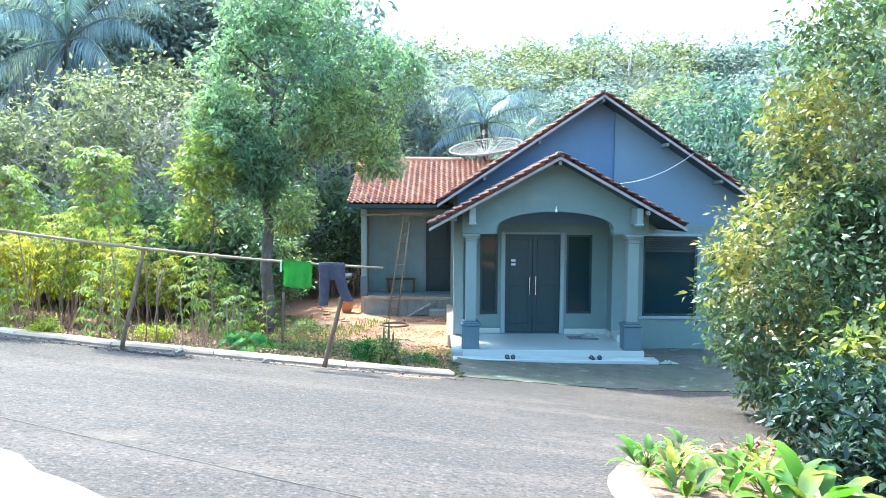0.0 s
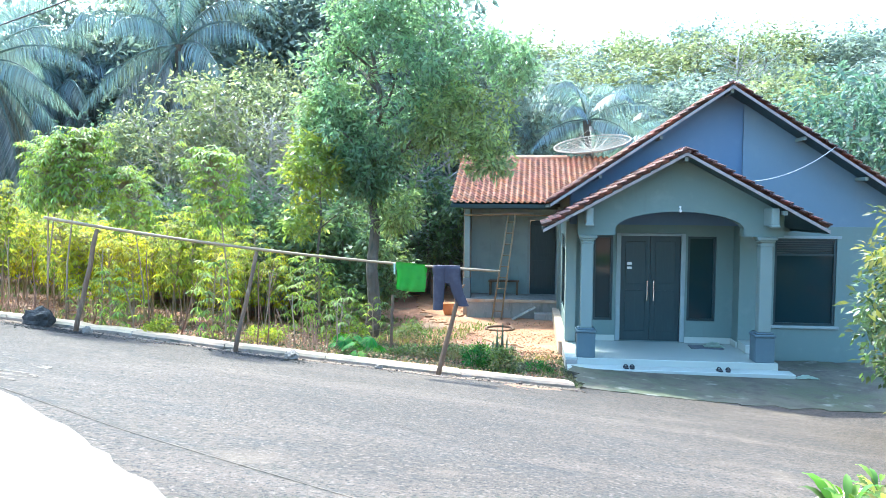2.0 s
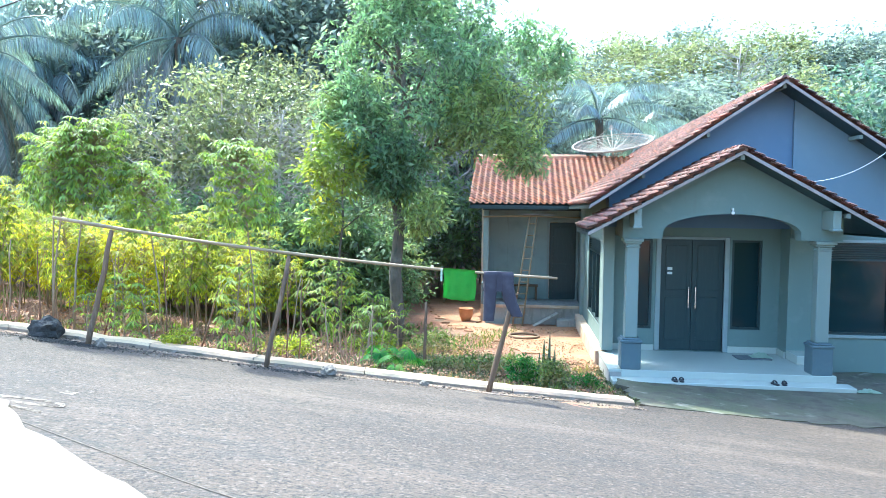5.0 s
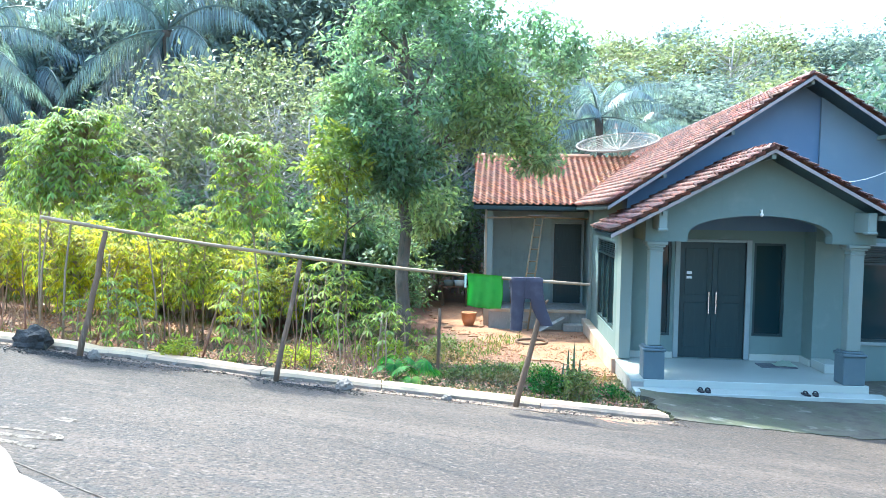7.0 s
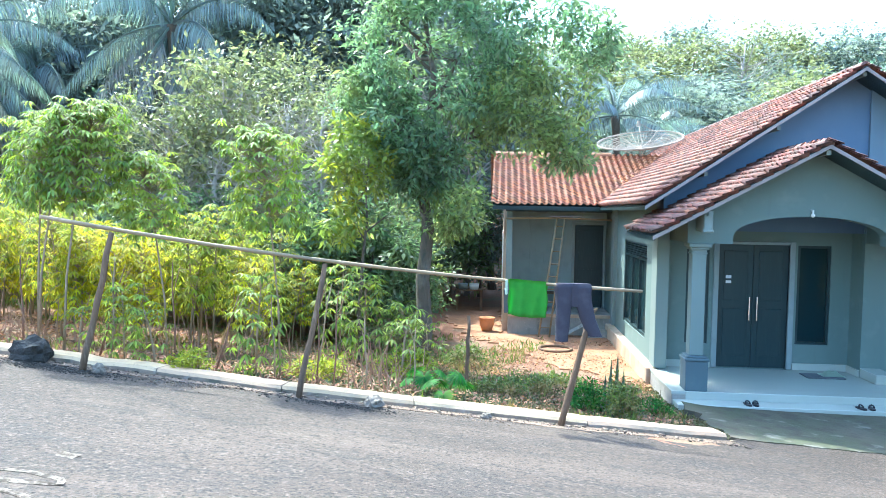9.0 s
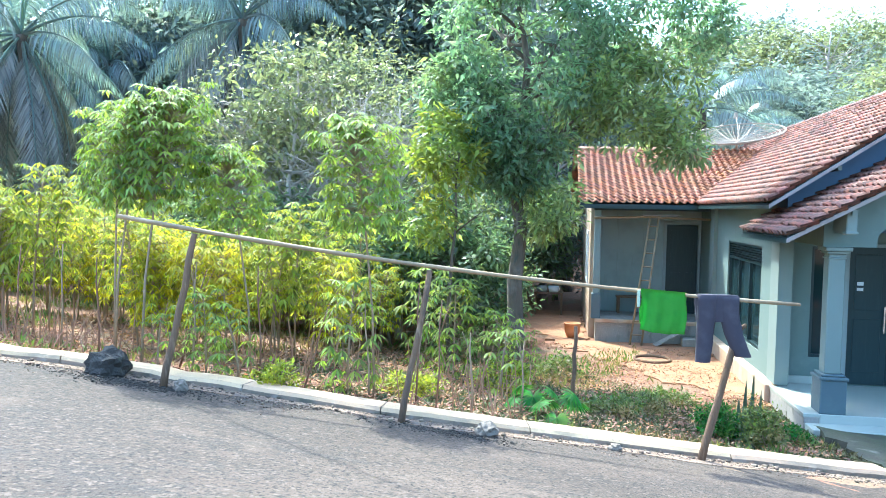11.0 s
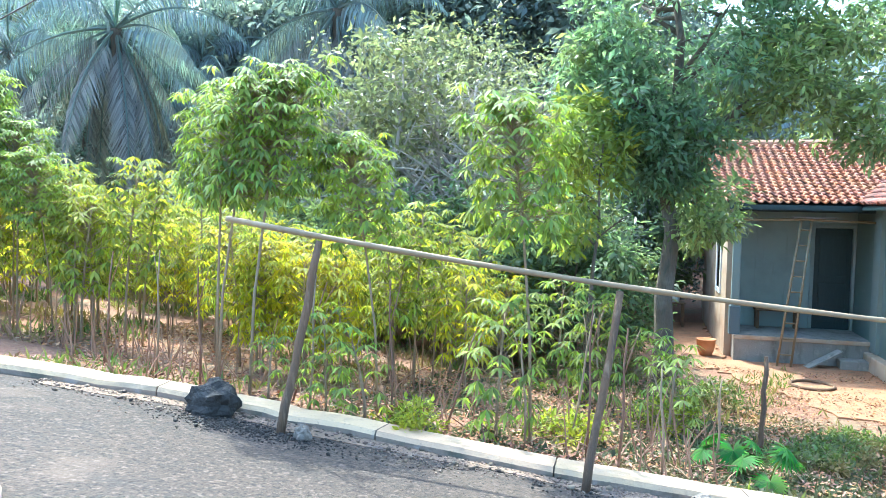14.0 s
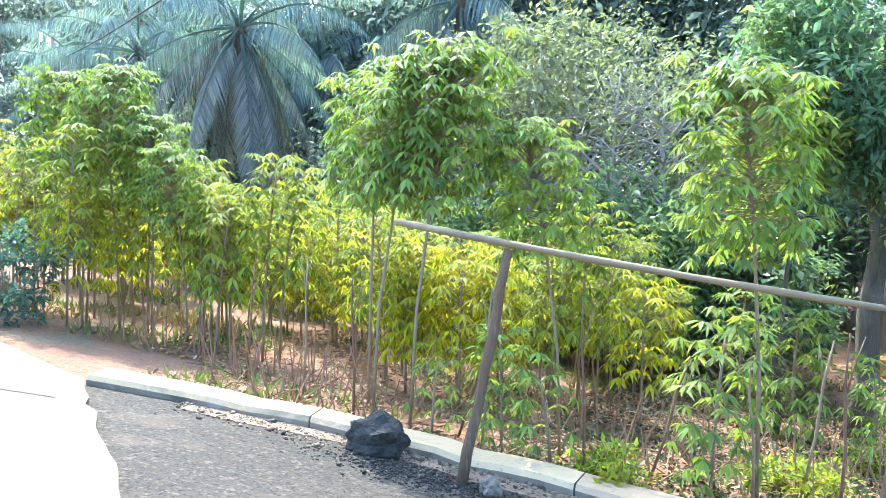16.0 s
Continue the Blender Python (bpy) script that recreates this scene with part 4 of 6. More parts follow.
def place(ob, x, y, z, rz=0, s=1.0):
    ob.matrix_basis = pose(x, y, z, 0, 0, rz) @ Matrix.Scale(s, 4)
    return ob


def make_tree(name, seed, h, trunk_r, crown_c, crown_r, nclump, per, leaf, width, mat, label, reach=1.5, nl=9, bark=None, rad=0.4, shell=0.45, extra=(), plain=False, low=0.4, pale=(), pale_mat=None):
    rs = np.random.RandomState(seed)
    t = empty(name, label=label, category="tree")
    part("trunk", limbs(rs, (0, 0, -0.3), (0.15, 0.1, h * 0.86), trunk_r, reach, nl, low=low), bark or BARK, t, smooth=True)
    cl = [blob_clumps(rs, nclump, crown_c, crown_r, shell, rad=rad)]
    for c, r, n in extra:
        cl.append(blob_clumps(rs, n, c, r, shell, rad=rad))
    v, f = crown_arrays(rs, np.concatenate(cl), per, leaf, width, 1.0, plain=plain)
    mesh_np("crown", v, f, mat, t)
    if pale:
        cl = [blob_clumps(rs, n, c, r, shell, rad=rad) for c, r, n in pale]
        v, f = crown_arrays(rs, np.concatenate(cl), per, leaf, width, 1.0, plain=plain)
        mesh_np("young_foliage", v, f, pale_mat, t, "lighter yellow-green foliage, sunlit tone put into the leaf colour")
    return t


# the shade tree beside the house
mango = make_tree("tree", 4, 7.6, 0.17, (0.35, 0, 5.8), (1.55, 1.5, 2.0), 200, 46, 0.155, 0.33, L_MANGO, "dense dark green fruit tree with a straight grey trunk", 1.9, 14, rad=0.30, low=0.5,
                  pale_mat=L_MANGO_LIT, pale=[((2.05, -0.1, 4.9), (1.2, 1.0, 0.85), 95), ((2.75, -0.2, 4.0), (0.6, 0.5, 0.4), 18), ((0.7, 0.0, 3.0), (0.65, 0.55, 0.6), 36), ((-0.75, 0.3, 4.3), (0.5, 0.5, 0.5), 20)],
                  extra=[((-0.1, -0.2, 3.6), (0.5, 0.5, 0.5), 30), ((0.15, -0.45, 3.9), (0.75, 0.5, 0.75), 55), ((-0.9, 0.2, 4.9), (0.9, 0.9, 0.9), 60),
                         ((0.6, 0.2, 7.7), (1.6, 1.4, 0.9), 90), ((2.7, 0.5, 6.3), (1.3, 1.1, 0.8), 70)])
place(mango, -4.2, 17.4, gz(-4.2, 17.4))
sapling = make_tree("sapling", 14, 4.3, 0.045, (0, 0, 3.7), (0.6, 0.6, 0.85), 60, 26, 0.16, 0.36, L_SAPLING, "slim sapling with yellowing green leaves", 0.7, 9, rad=0.2, low=0.55,
                    extra=[((-0.15, 0, 2.5), (0.45, 0.45, 0.5), 24)])
place(sapling, -5.2, 16.5, gz(-5.2, 16.5))

# the large bushy tree at the road's corner
rs = np.random.RandomState(11)
shrub = empty("shrub", label="tall dense bushy tree with small glossy yellow-green leaves", category="shrub")
part("trunk", limbs(rs, (0, 0, -0.3), (0.1, 0, 4.5), 0.1, 1.5, 16), BARK, shrub, smooth=True)
cl = np.concatenate([blob_clumps(rs, 700, (0.1, 0, 1.9), (1.95, 2.0, 2.0), 0.72, 0.10, 0.27, -1), blob_clumps(rs, 330, (0.1, 0, 1.7), (1.3, 1.3, 1.6), 0.3, 0.10, 0.4, -1), blob_clumps(rs, 600, (0.75, 0, 4.4), (1.75, 1.9, 2.5), 0.6, 0.12, 0.28), blob_clumps(rs, 240, (1.5, -0.7, 1.0), (1.6, 1.3, 1.1), 0.5, 0.2, 0.3), blob_clumps(rs, 420, (-0.15, -2.5, 0.9), (1.25, 1.25, 1.25), 0.5, 0.15, 0.28, -1), blob_clumps(rs, 200, (0.5, -3.6, 0.5), (1.0, 0.9, 0.7), 0.5, 0.15, 0.25, -1)])
cl = cl[cl[:, 2] > 0.12]
v, f = crown_arrays(rs, cl, 32, 0.118, 0.42, 1.0, 0.4)
mesh_np("crown", v, f, L_SHRUB, shrub)
cl = np.concatenate([blob_clumps(rs, 26, (-0.75, -2.0, 1.5), (0.45, 0.35, 0.5), 0.3, 0.3, 0.2, -1), blob_clumps(rs, 16, (-1.0, -1.7, 0.95), (0.4, 0.3, 0.25), 0.3, 0.3, 0.2, -1)])
v, f = crown_arrays(rs, cl, 20, 0.17, 0.4, 1.0, 0.35)
mesh_np("young_spray", v, f, L_SAPLING, shrub, "fresh yellow-green spray of larger leaves")
place(shrub, 5.65, 10.6, gz(5.65, 10.6))


# cassava
def cassava_mesh(seed, h, leaves, size, tuft, dome, lobe):
    """stem and foliage of one cassava plant: palmate leaves on long stalks round the top of the stem."""
    rs = np.random.RandomState(seed)
    bm = bmesh.new()
    lean = rs.uniform(-0.14, 0.14, 2) * h
    pts = [Vector((lean[0] * k * k, lean[1] * k * k, h * k - 0.1)) for k in (0, 0.35, 0.7, 1.0)]
    tube(bm, pts, [0.017, 0.014, 0.012, 0.008], 6)
    P, D, N, L, W = [], [], [], [], []
    for i in range(leaves):
        q = i / leaves
        k = 1 - tuft * q ** 1.1
        s = Vector((lean[0] * k * k, lean[1] * k * k, h * k - 0.1))
        a = i * 2.4 + rs.uniform(-0.5, 0.5)
        out = Vector((math.cos(a), math.sin(a), 0))
        l = size * rs.uniform(0.7, 1.3) * (dome if q > 0.2 else 0.8)
        rise = 0.95 - 1.15 * q + rs.uniform(-0.3, 0.3)
        e = s + out * l + Vector((0, 0, l * rise))
        tube(bm, [s, s.lerp(e, 0.6) + Vector((0, 0, 0.06 * l)), e], [0.004, 0.003, 0.002], 3)
        side = Vector((-out.y, out.x, 0))
        down = -0.12 - 0.55 * q + rs.uniform(-0.25, 0.25)
        for j in range(7):
            b = (j - 3) * 0.68
            P.append(e)
            D.append(out * math.cos(b) + side * math.sin(b) + Vector((0, 0, down - 0.12 * abs(j - 3))))
            N.append((out.x * 0.4 + rs.normal() * 0.15, out.y * 0.4 + rs.normal() * 0.15, 1))
            ll = size * 0.78 * (1 - 0.08 * abs(j - 3)) * rs.uniform(0.85, 1.15)
            L.append(ll)
            W.append(ll * lobe)
    v, f = leaf_arrays(np.array(P), np.array(D), np.array(N), np.array(L), np.array(W), 0.2, 0.2)
    return bm, v, f


def make_cassava(seed, h, leaves, size, mat, tuft, dome, label, lobe=0.21):
    c = empty("cassava_plant", label=label, category="cassava", group="cassava plants in the garden")
    bm, v, f = cassava_mesh(seed, h, leaves, size, tuft, dome, lobe)
    part("stem", bm, STEM, c, smooth=True)
    mesh_np("foliage", v, f, mat, c)
    return c


LAB_G, LAB_Y, LAB_T = "leggy cassava plant with fresh green palmate leaves", "cassava plant with yellowing palmate leaves", "tall cassava plant with drooping pale green leaves"
kinds = [make_cassava(s + 50, 1.7 + 0.14 * s, 70, 0.23, L_CASS, 0.56, 1.2, LAB_G) for s in range(6)]
ykinds = [make_cassava(s + 80, 1.5 + 0.2 * s, 70, 0.22, L_CASSY, 0.6, 1.2, LAB_Y) for s in range(3)]
talls = [make_cassava(95 + s, 3.15, 290, 0.2, L_CASSG, 0.33, 1.95, LAB_T, 0.24) for s in range(2)]
small = make_cassava(97, 0.85, 24, 0.2, L_CASSG, 0.8, 1.1, "young low cassava plant with green leaves")
bushy = make_cassava(99, 1.3, 60, 0.24, L_CASSG, 0.9, 1.1, "low bushy cassava plant with leaves down to the ground")
used = set()


def put(kind, x, y, rz, s):
    m = pose(x, y, gz(x, y), 0, 0, rz) @ Matrix.Scale(s, 4)
    if kind.name in used:
        copy_thing(kind, m).matrix_basis = m
    else:
        used.add(kind.name)
        kind.matrix_basis = m


rnd = random.Random(12)
for i, (x, y, s) in enumerate(((-8.1, 12.1, 1.0), (-8.5, 12.2, 0.96), (-8.72, 12.55, 0.97), (-6.92, 12.5, 0.86), (-5.42, 12.5, 1.0), (-11.6, 13.5, 0.72), (-12.5, 13.8, 0.83), (-13.1, 13.4, 1.0), (-13.5, 13.9, 0.97), (-14.6, 14.2, 1.0))):
    put(talls[i % 2], x, y, rnd.uniform(0, 360), s)
n = 0
while n < 225:
    x, y = rnd.uniform(-18, -4.7), rnd.uniform(12.25, 22)
    if y < 12.75:
        continue
    if y < 13.3 and rnd.random() < (0.85 if x > -8.2 else 0.6):
        continue
    if (x > -6.4 and y > 17.2) or (x > -6.1 and y < 16.3 and rnd.random() < 0.97) or (x > -7.7 and y < 14.6 and rnd.random() < 0.8):
        continue
    if math.hypot(x + 4.4, y - 18.3) < 1.2:
        continue
    yl = rnd.random() < (0.75 if math.hypot((x + 8.9) * 0.9, y - 13.2) < 1.6 else 0.2)
    put(rnd.choice(ykinds if yl else kinds), x, y, rnd.uniform(0, 360), rnd.uniform(0.8, 1.1) * (0.85 if x > -6.5 else 1))
    n += 1
for x, y, s in ((-6.9, 12.1, 1.0), (-4.1, 14.4, 1.2), (-7.9, 12.1, 0.8), (-3.9, 16.6, 1.1)):
    put(small, x, y, rnd.uniform(0, 360), s)
for x, y, s in ((-5.75, 12.5, 1.0), (-7.3, 12.1, 0.75), (-5.0, 16.2, 1.2), (-5.6, 16.9, 1.3), (-4.2, 15.6, 0.9)):
    put(bushy, x, y, rnd.uniform(0, 360), s)


# coconut palms
def palm_mesh(seed, h, fronds, length, skirt):
    rs = np.random.RandomState(seed)
    bm = bmesh.new()
    tube(bm, [(0.25 * math.sin(k * 0.5), 0, h * k / 6 - 0.3) for k in range(7)], [0.22, 0.15, 0.14, 0.13, 0.125, 0.125, 0.18], 9)
    tops = (0.25 * math.sin(3.0), 0, h - 0.3)
    sets = []
    rach = bmesh.new()
    for dry, count in ((0, fronds), (1, skirt)):
        P, D, N, L, W = [], [], [], [], []
        for i in range(count):
            a = i * 2.4 + rs.uniform(-0.3, 0.3)
            el = (1.3 - 1.75 * (i / count) if not dry else rs.uniform(-1.15, -0.45)) + rs.uniform(-0.15, 0.15)
            out = Vector((math.cos(a), math.sin(a), 0))
            side = Vector((-out.y, out.x, 0))
            p, n = Vector(tops), 11
            pts = [p.copy()]
            for k in range(n):
                e = max(el - (0.5 + 0.6 * max(el, 0)) * (k / n) ** 1.3 * 1.7, -1.45)
                d = out * math.cos(e) + Vector((0, 0, math.sin(e)))
                for q in range(6):
                    s = p + d * (length / n) * q / 6
                    f = (k + q / 6) / n
                    if f > 0.14:
                        for sg in (-1, 1):
                            P.append(s)
                            D.append(side * sg * 0.75 + d * 0.5 + Vector((0, 0, -0.75 + rs.uniform(-0.2, 0.2))))
                            N.append(tuple(d.cross(side) + Vector((0, 0, 0.4))))
                            L.append(length * 0.21 * math.sin(math.pi * min(0.95, 0.22 + f * 0.75)) * rs.uniform(0.8, 1.1))
                            W.append(0.042)
                p = p + d * (length / n)
                pts.append(p.copy())
            tube(rach, pts, [0.04 * (1 - 0.085 * k) for k in range(n + 1)], 4)
        if P:
            sets.append(leaf_arrays(np.array(P), np.array(D), np.array(N), np.array(L), np.array(W), 0.1, 0.25, True))
    return bm, rach, sets


def make_palm(seed, h, fronds, length, skirt, label):
    t = empty("palm_tree", label=label, category="palm tree", group="coconut palms behind the garden")
    bm, rach, sets = palm_mesh(seed, h, fronds, length, skirt)
    part("trunk", bm, BARK, t, smooth=True)
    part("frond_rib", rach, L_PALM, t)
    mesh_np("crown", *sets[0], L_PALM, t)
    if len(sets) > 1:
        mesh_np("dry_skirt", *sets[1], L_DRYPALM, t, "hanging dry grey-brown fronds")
    return t


palm = make_palm(31, 6.3, 20, 4.2, 20, "coconut palm with long arching fronds and a hanging dry skirt")
palm.matrix_basis = pose(-19.2, 24.4, gz(-19.2, 24.4), 0, 0, 70) @ Matrix.Diagonal((1.0, 1.0, 1.22, 1))
for x, y, w, h, rz in ((-13.9, 28.0, 1.0, 1.55, 50), (-23.5, 25.0, 0.9, 1.1, 130), (-20.5, 31.0, 1.0, 1.4, 200), (-29, 28, 1.1, 1.1, 300)):
    copy_thing(palm, Matrix.Identity(4)).matrix_basis = pose(x, y, gz(x, y), 0, 0, rz) @ Matrix.Diagonal((w, w, h, 1))
lowpalm = make_palm(37, 7.3, 20, 3.7, 0, "coconut palm with silvery arching fronds behind the house")
place(lowpalm, 1.7, 33.0, gz(1.7, 33.0), 40)
for x, y, s, rz in ((-1.0, 36.5, 1.05, 10), (3.9, 37.0, 0.9, 80)):
    copy_thing(lowpalm, Matrix.Identity(4)).matrix_basis = pose(x, y, gz(x, y), 0, 0, rz) @ Matrix.Scale(s, 4)

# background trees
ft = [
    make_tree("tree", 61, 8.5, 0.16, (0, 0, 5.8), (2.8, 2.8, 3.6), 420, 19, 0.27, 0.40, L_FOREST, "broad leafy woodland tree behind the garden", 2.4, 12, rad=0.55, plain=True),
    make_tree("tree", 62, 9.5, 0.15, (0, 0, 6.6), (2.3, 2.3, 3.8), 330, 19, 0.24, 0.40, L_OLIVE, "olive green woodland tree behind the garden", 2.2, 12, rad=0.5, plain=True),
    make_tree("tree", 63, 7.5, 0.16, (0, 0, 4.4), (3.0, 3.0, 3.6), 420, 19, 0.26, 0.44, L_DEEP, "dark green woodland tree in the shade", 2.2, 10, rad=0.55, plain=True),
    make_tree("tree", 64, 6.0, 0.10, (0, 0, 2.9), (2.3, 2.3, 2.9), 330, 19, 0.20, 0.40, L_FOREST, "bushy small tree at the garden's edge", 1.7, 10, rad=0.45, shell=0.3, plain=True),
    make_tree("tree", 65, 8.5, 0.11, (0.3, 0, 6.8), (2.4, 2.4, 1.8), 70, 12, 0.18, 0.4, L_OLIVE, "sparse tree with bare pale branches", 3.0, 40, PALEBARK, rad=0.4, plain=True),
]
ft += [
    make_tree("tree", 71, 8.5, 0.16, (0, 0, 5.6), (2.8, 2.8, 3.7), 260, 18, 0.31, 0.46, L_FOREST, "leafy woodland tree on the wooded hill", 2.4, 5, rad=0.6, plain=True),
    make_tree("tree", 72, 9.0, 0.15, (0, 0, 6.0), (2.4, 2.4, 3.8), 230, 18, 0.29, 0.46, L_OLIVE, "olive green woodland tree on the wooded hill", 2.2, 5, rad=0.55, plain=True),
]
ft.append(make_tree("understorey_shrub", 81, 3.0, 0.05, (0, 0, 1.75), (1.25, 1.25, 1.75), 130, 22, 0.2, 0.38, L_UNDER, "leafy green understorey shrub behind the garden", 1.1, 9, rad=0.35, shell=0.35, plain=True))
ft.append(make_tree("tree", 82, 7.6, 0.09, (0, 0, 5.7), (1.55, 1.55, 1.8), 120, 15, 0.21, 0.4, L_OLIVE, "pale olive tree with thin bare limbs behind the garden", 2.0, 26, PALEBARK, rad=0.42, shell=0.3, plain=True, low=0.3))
used_t = set()


def put_tree(i, x, y, rz, s, wide=1.0):
    m = pose(x, y, gz(x, y), 0, 0, rz) @ Matrix.Diagonal((s * wide, s * wide, s, 1))
    if i in used_t:
        copy_thing(ft[i], Matrix.Identity(4)).matrix_basis = m
    else:
        used_t.add(i)
        ft[i].matrix_basis = m


rnd = random.Random(77)
for i, x, y, s in ((8, -9.75, 21.4, 0.95), (8, -10.9, 22.9, 0.8), (4, -9.0, 22.6, 0.85), (7, -6.9, 19.6, 0.9), (7, -5.7, 20.6, 1.0), (7, -4.9, 21.4, 0.8), (7, -7.9, 20.3, 1.0), (7, -6.3, 22.3, 0.9), (7, -9.0, 20.4, 0.9), (7, -10.6, 20.6, 0.9), (7, -6.4, 24.3, 1.3),
                   (7, -12.2, 21.2, 0.9), (7, -8.0, 23.0, 1.2), (4, -8.2, 22.0, 0.8), (4, -7.1, 21.6, 0.75), (4, -11.6, 22.6, 0.8), (1, -10.4, 27.5, 0.85), (4, -8.3, 26.2, 0.9), (4, -10.0, 27.6, 0.85), (4, -4.9, 29.6, 1.0), (7, -4.4, 28.6, 1.4), (7, -5.6, 26.8, 1.1), (4, -9.4, 25.4, 0.7), (4, -3.9, 31.5, 1.0), (3, -14.8, 25.5, 0.75), (3, -7.6, 24.6, 0.42), (1, -6.3, 22.6, 0.46), (0, -10.5, 33.5, 1.4), (0, -2.9, 34.0, 1.1),
                   (2, -11.5, 31.5, 1.0), (2, -15.5, 30.0, 1.0), (3, -20.5, 22.5, 0.8), (2, 9.8, 27.0, 1.0), (0, 12.5, 22.5, 0.9), (1, 15.5, 26.0, 1.1), (3, -5.9, 26.6, 0.7), (2, -8.8, 32.0, 1.05), (3, -11.5, 24.0, 0.5), (4, -12.2, 29, 1.0), (0, -8.0, 36, 1.3), (1, -13.5, 36, 1.35),
                   (3, -16.6, 23.2, 0.5), (3, -9.6, 23.6, 0.45), (3, -13.4, 23.4, 0.5), (2, -24, 29, 1.1), (0, -19, 34, 1.3), (4, -9.6, 29.6, 1.1), (3, -3.4, 31, 0.8), (3, -12.6, 25.2, 0.85), (1, -13.9, 24.6, 0.6), (3, -17.2, 26.0, 0.9), (4, -11.0, 26.3, 0.95)):
    put_tree(i, x, y, rnd.uniform(0, 360), s)
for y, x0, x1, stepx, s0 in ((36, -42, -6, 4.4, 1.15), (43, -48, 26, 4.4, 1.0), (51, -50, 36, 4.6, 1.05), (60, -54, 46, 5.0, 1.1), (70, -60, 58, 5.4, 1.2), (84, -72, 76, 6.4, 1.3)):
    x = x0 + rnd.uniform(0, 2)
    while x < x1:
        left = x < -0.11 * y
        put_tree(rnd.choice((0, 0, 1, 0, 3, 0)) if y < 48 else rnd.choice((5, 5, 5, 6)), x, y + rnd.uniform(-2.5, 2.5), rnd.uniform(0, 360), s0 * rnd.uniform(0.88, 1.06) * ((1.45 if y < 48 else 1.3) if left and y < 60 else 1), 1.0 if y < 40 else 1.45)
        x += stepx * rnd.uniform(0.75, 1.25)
# one thin tall tree standing over the skyline
put_tree(4, 14.2, 58, 20, 1.55)


# ---- things about the house ----
def rod(p, q, r, mat, name, parent, label="", n=7):
    return part(name, one_tube([p, Vector(p).lerp(Vector(q), 0.5), q], r, n), mat, parent, label, True)


ladder = empty("ladder", label="weathered bamboo ladder leaning against the veranda", category="ladder")
lb, lt = Vector((-1.62, 22.25, -1.68)), Vector((-1.18, 22.72, 1.42))
lb2, lt2 = lb + Vector((0.27, 0, 0)), lt + Vector((0.2, 0, 0))
rod(lb, lt, 0.026, BAMBOO, "rail", ladder)
rod(lb2, lt2, 0.026, BAMBOO, "rail", ladder)
for k in range(9):
    f = 0.09 + k * 0.104
    rod(lb.lerp(lt, f), lb2.lerp(lt2, f), 0.016, BAMBOO, "rung", ladder)
bar = obj("bamboo_bar", one_tube([(-2.5, 22.72, 1.36), (-1.2, 22.7, 1.40), (0.22, 22.72, 1.36)], 0.025, 8), BAMBOO, smooth=True)
tagged(bar, "bamboo drying bar hung across the veranda", "pole")

board = boxes((-0.42, 0.42, -0.09, 0.09, -0.012, 0.012), bevel=0.004)
board = tagged(obj("plank", board, FASCIA), "pale weathered plank laid on the drying bar", "plank")
board.matrix_basis = pose(-0.95, 22.7, 1.437, 0, 0, 4)

# satellite dish on the roof
dish = empty("satellite_dish", label="large grey wire-mesh satellite dish on the roof", category="satellite dish")
DC, DR = Vector((1.46, 26.0, 3.50)), 1.25
tilt = Euler((radians(16), radians(-8), 0)).to_matrix()


def dish_at(r, a):
    return DC + tilt @ Vector((r * math.cos(a), r * math.sin(a), 0.24 * (r / DR) ** 2))


for k in range(20):
    a = k * 2 * math.pi / 20
    part("rib", one_tube([dish_at(DR * j / 4, a) for j in range(5)], 0.010, 4), DISH, dish)
for r, w in ((0.35, 0.007), (0.55, 0.007), (0.72, 0.007), (0.87, 0.007), (1.0, 0.024)):
    part("ring", one_tube([dish_at(DR * r, k * 2 * math.pi / 36) for k in range(37)], w, 4), DISH, dish)
bm = bmesh.new()
grid = [[bm.verts.new(dish_at(DR * (j + 0.5) / 12 + 0.02, k * 2 * math.pi / 48)) for k in range(48)] for j in range(12)]
for r0, r1 in zip(grid, grid[1:]):
    for k in range(48):
        bm.faces.new((r0[k], r0[(k + 1) % 48], r1[(k + 1) % 48], r1[k]))
mesh_ob = part("mesh_panel", bm, DISH, dish)
wf = mesh_ob.modifiers.new("wires", 'WIREFRAME')
wf.thickness = 0.014
rod((1.46, 26.0, 3.2), DC, 0.035, DISH, "mast", dish)
focus = DC + tilt @ Vector((0, 0, 0.75))
for k in range(3):
    rod(dish_at(0.7, k * 2.094 + 0.9), Vector((1.46, 26.0, 3.22)), 0.014, DISH, "brace", dish)
    rod(dish_at(0.95, k * 2.094 + 0.4), focus, 0.008, DISH, "strut", dish)
part("feed_horn", one_tube([focus - Vector((0, 0, 0.1)), focus + Vector((0, 0, 0.06))], [0.06, 0.045], 10), DISH, dish)

# cables
def cable(pts, r, mat, name, label):
    return tagged(obj(name, one_tube(pts, r, 5), mat), label, "cable")


cable([Vector((5.45, 16.42, 2.84)).lerp(Vector((3.55, 15.2, 2.12)), k / 8) - Vector((0, 0, 0.14 * 4 * k / 8 * (1 - k / 8))) for k in range(9)], 0.006, PALECABLE, "cable", "pale cable sagging from the gable to the porch roof")
cable([Vector((-30.0, 27.0, 6.3)).lerp(Vector((-2.5, 9.0, 5.2)), k / 12) - Vector((0, 0, 0.5 * 4 * k / 12 * (1 - k / 12))) for k in range(13)], 0.016, WIRE, "power_line", "black overhead power line across the road")

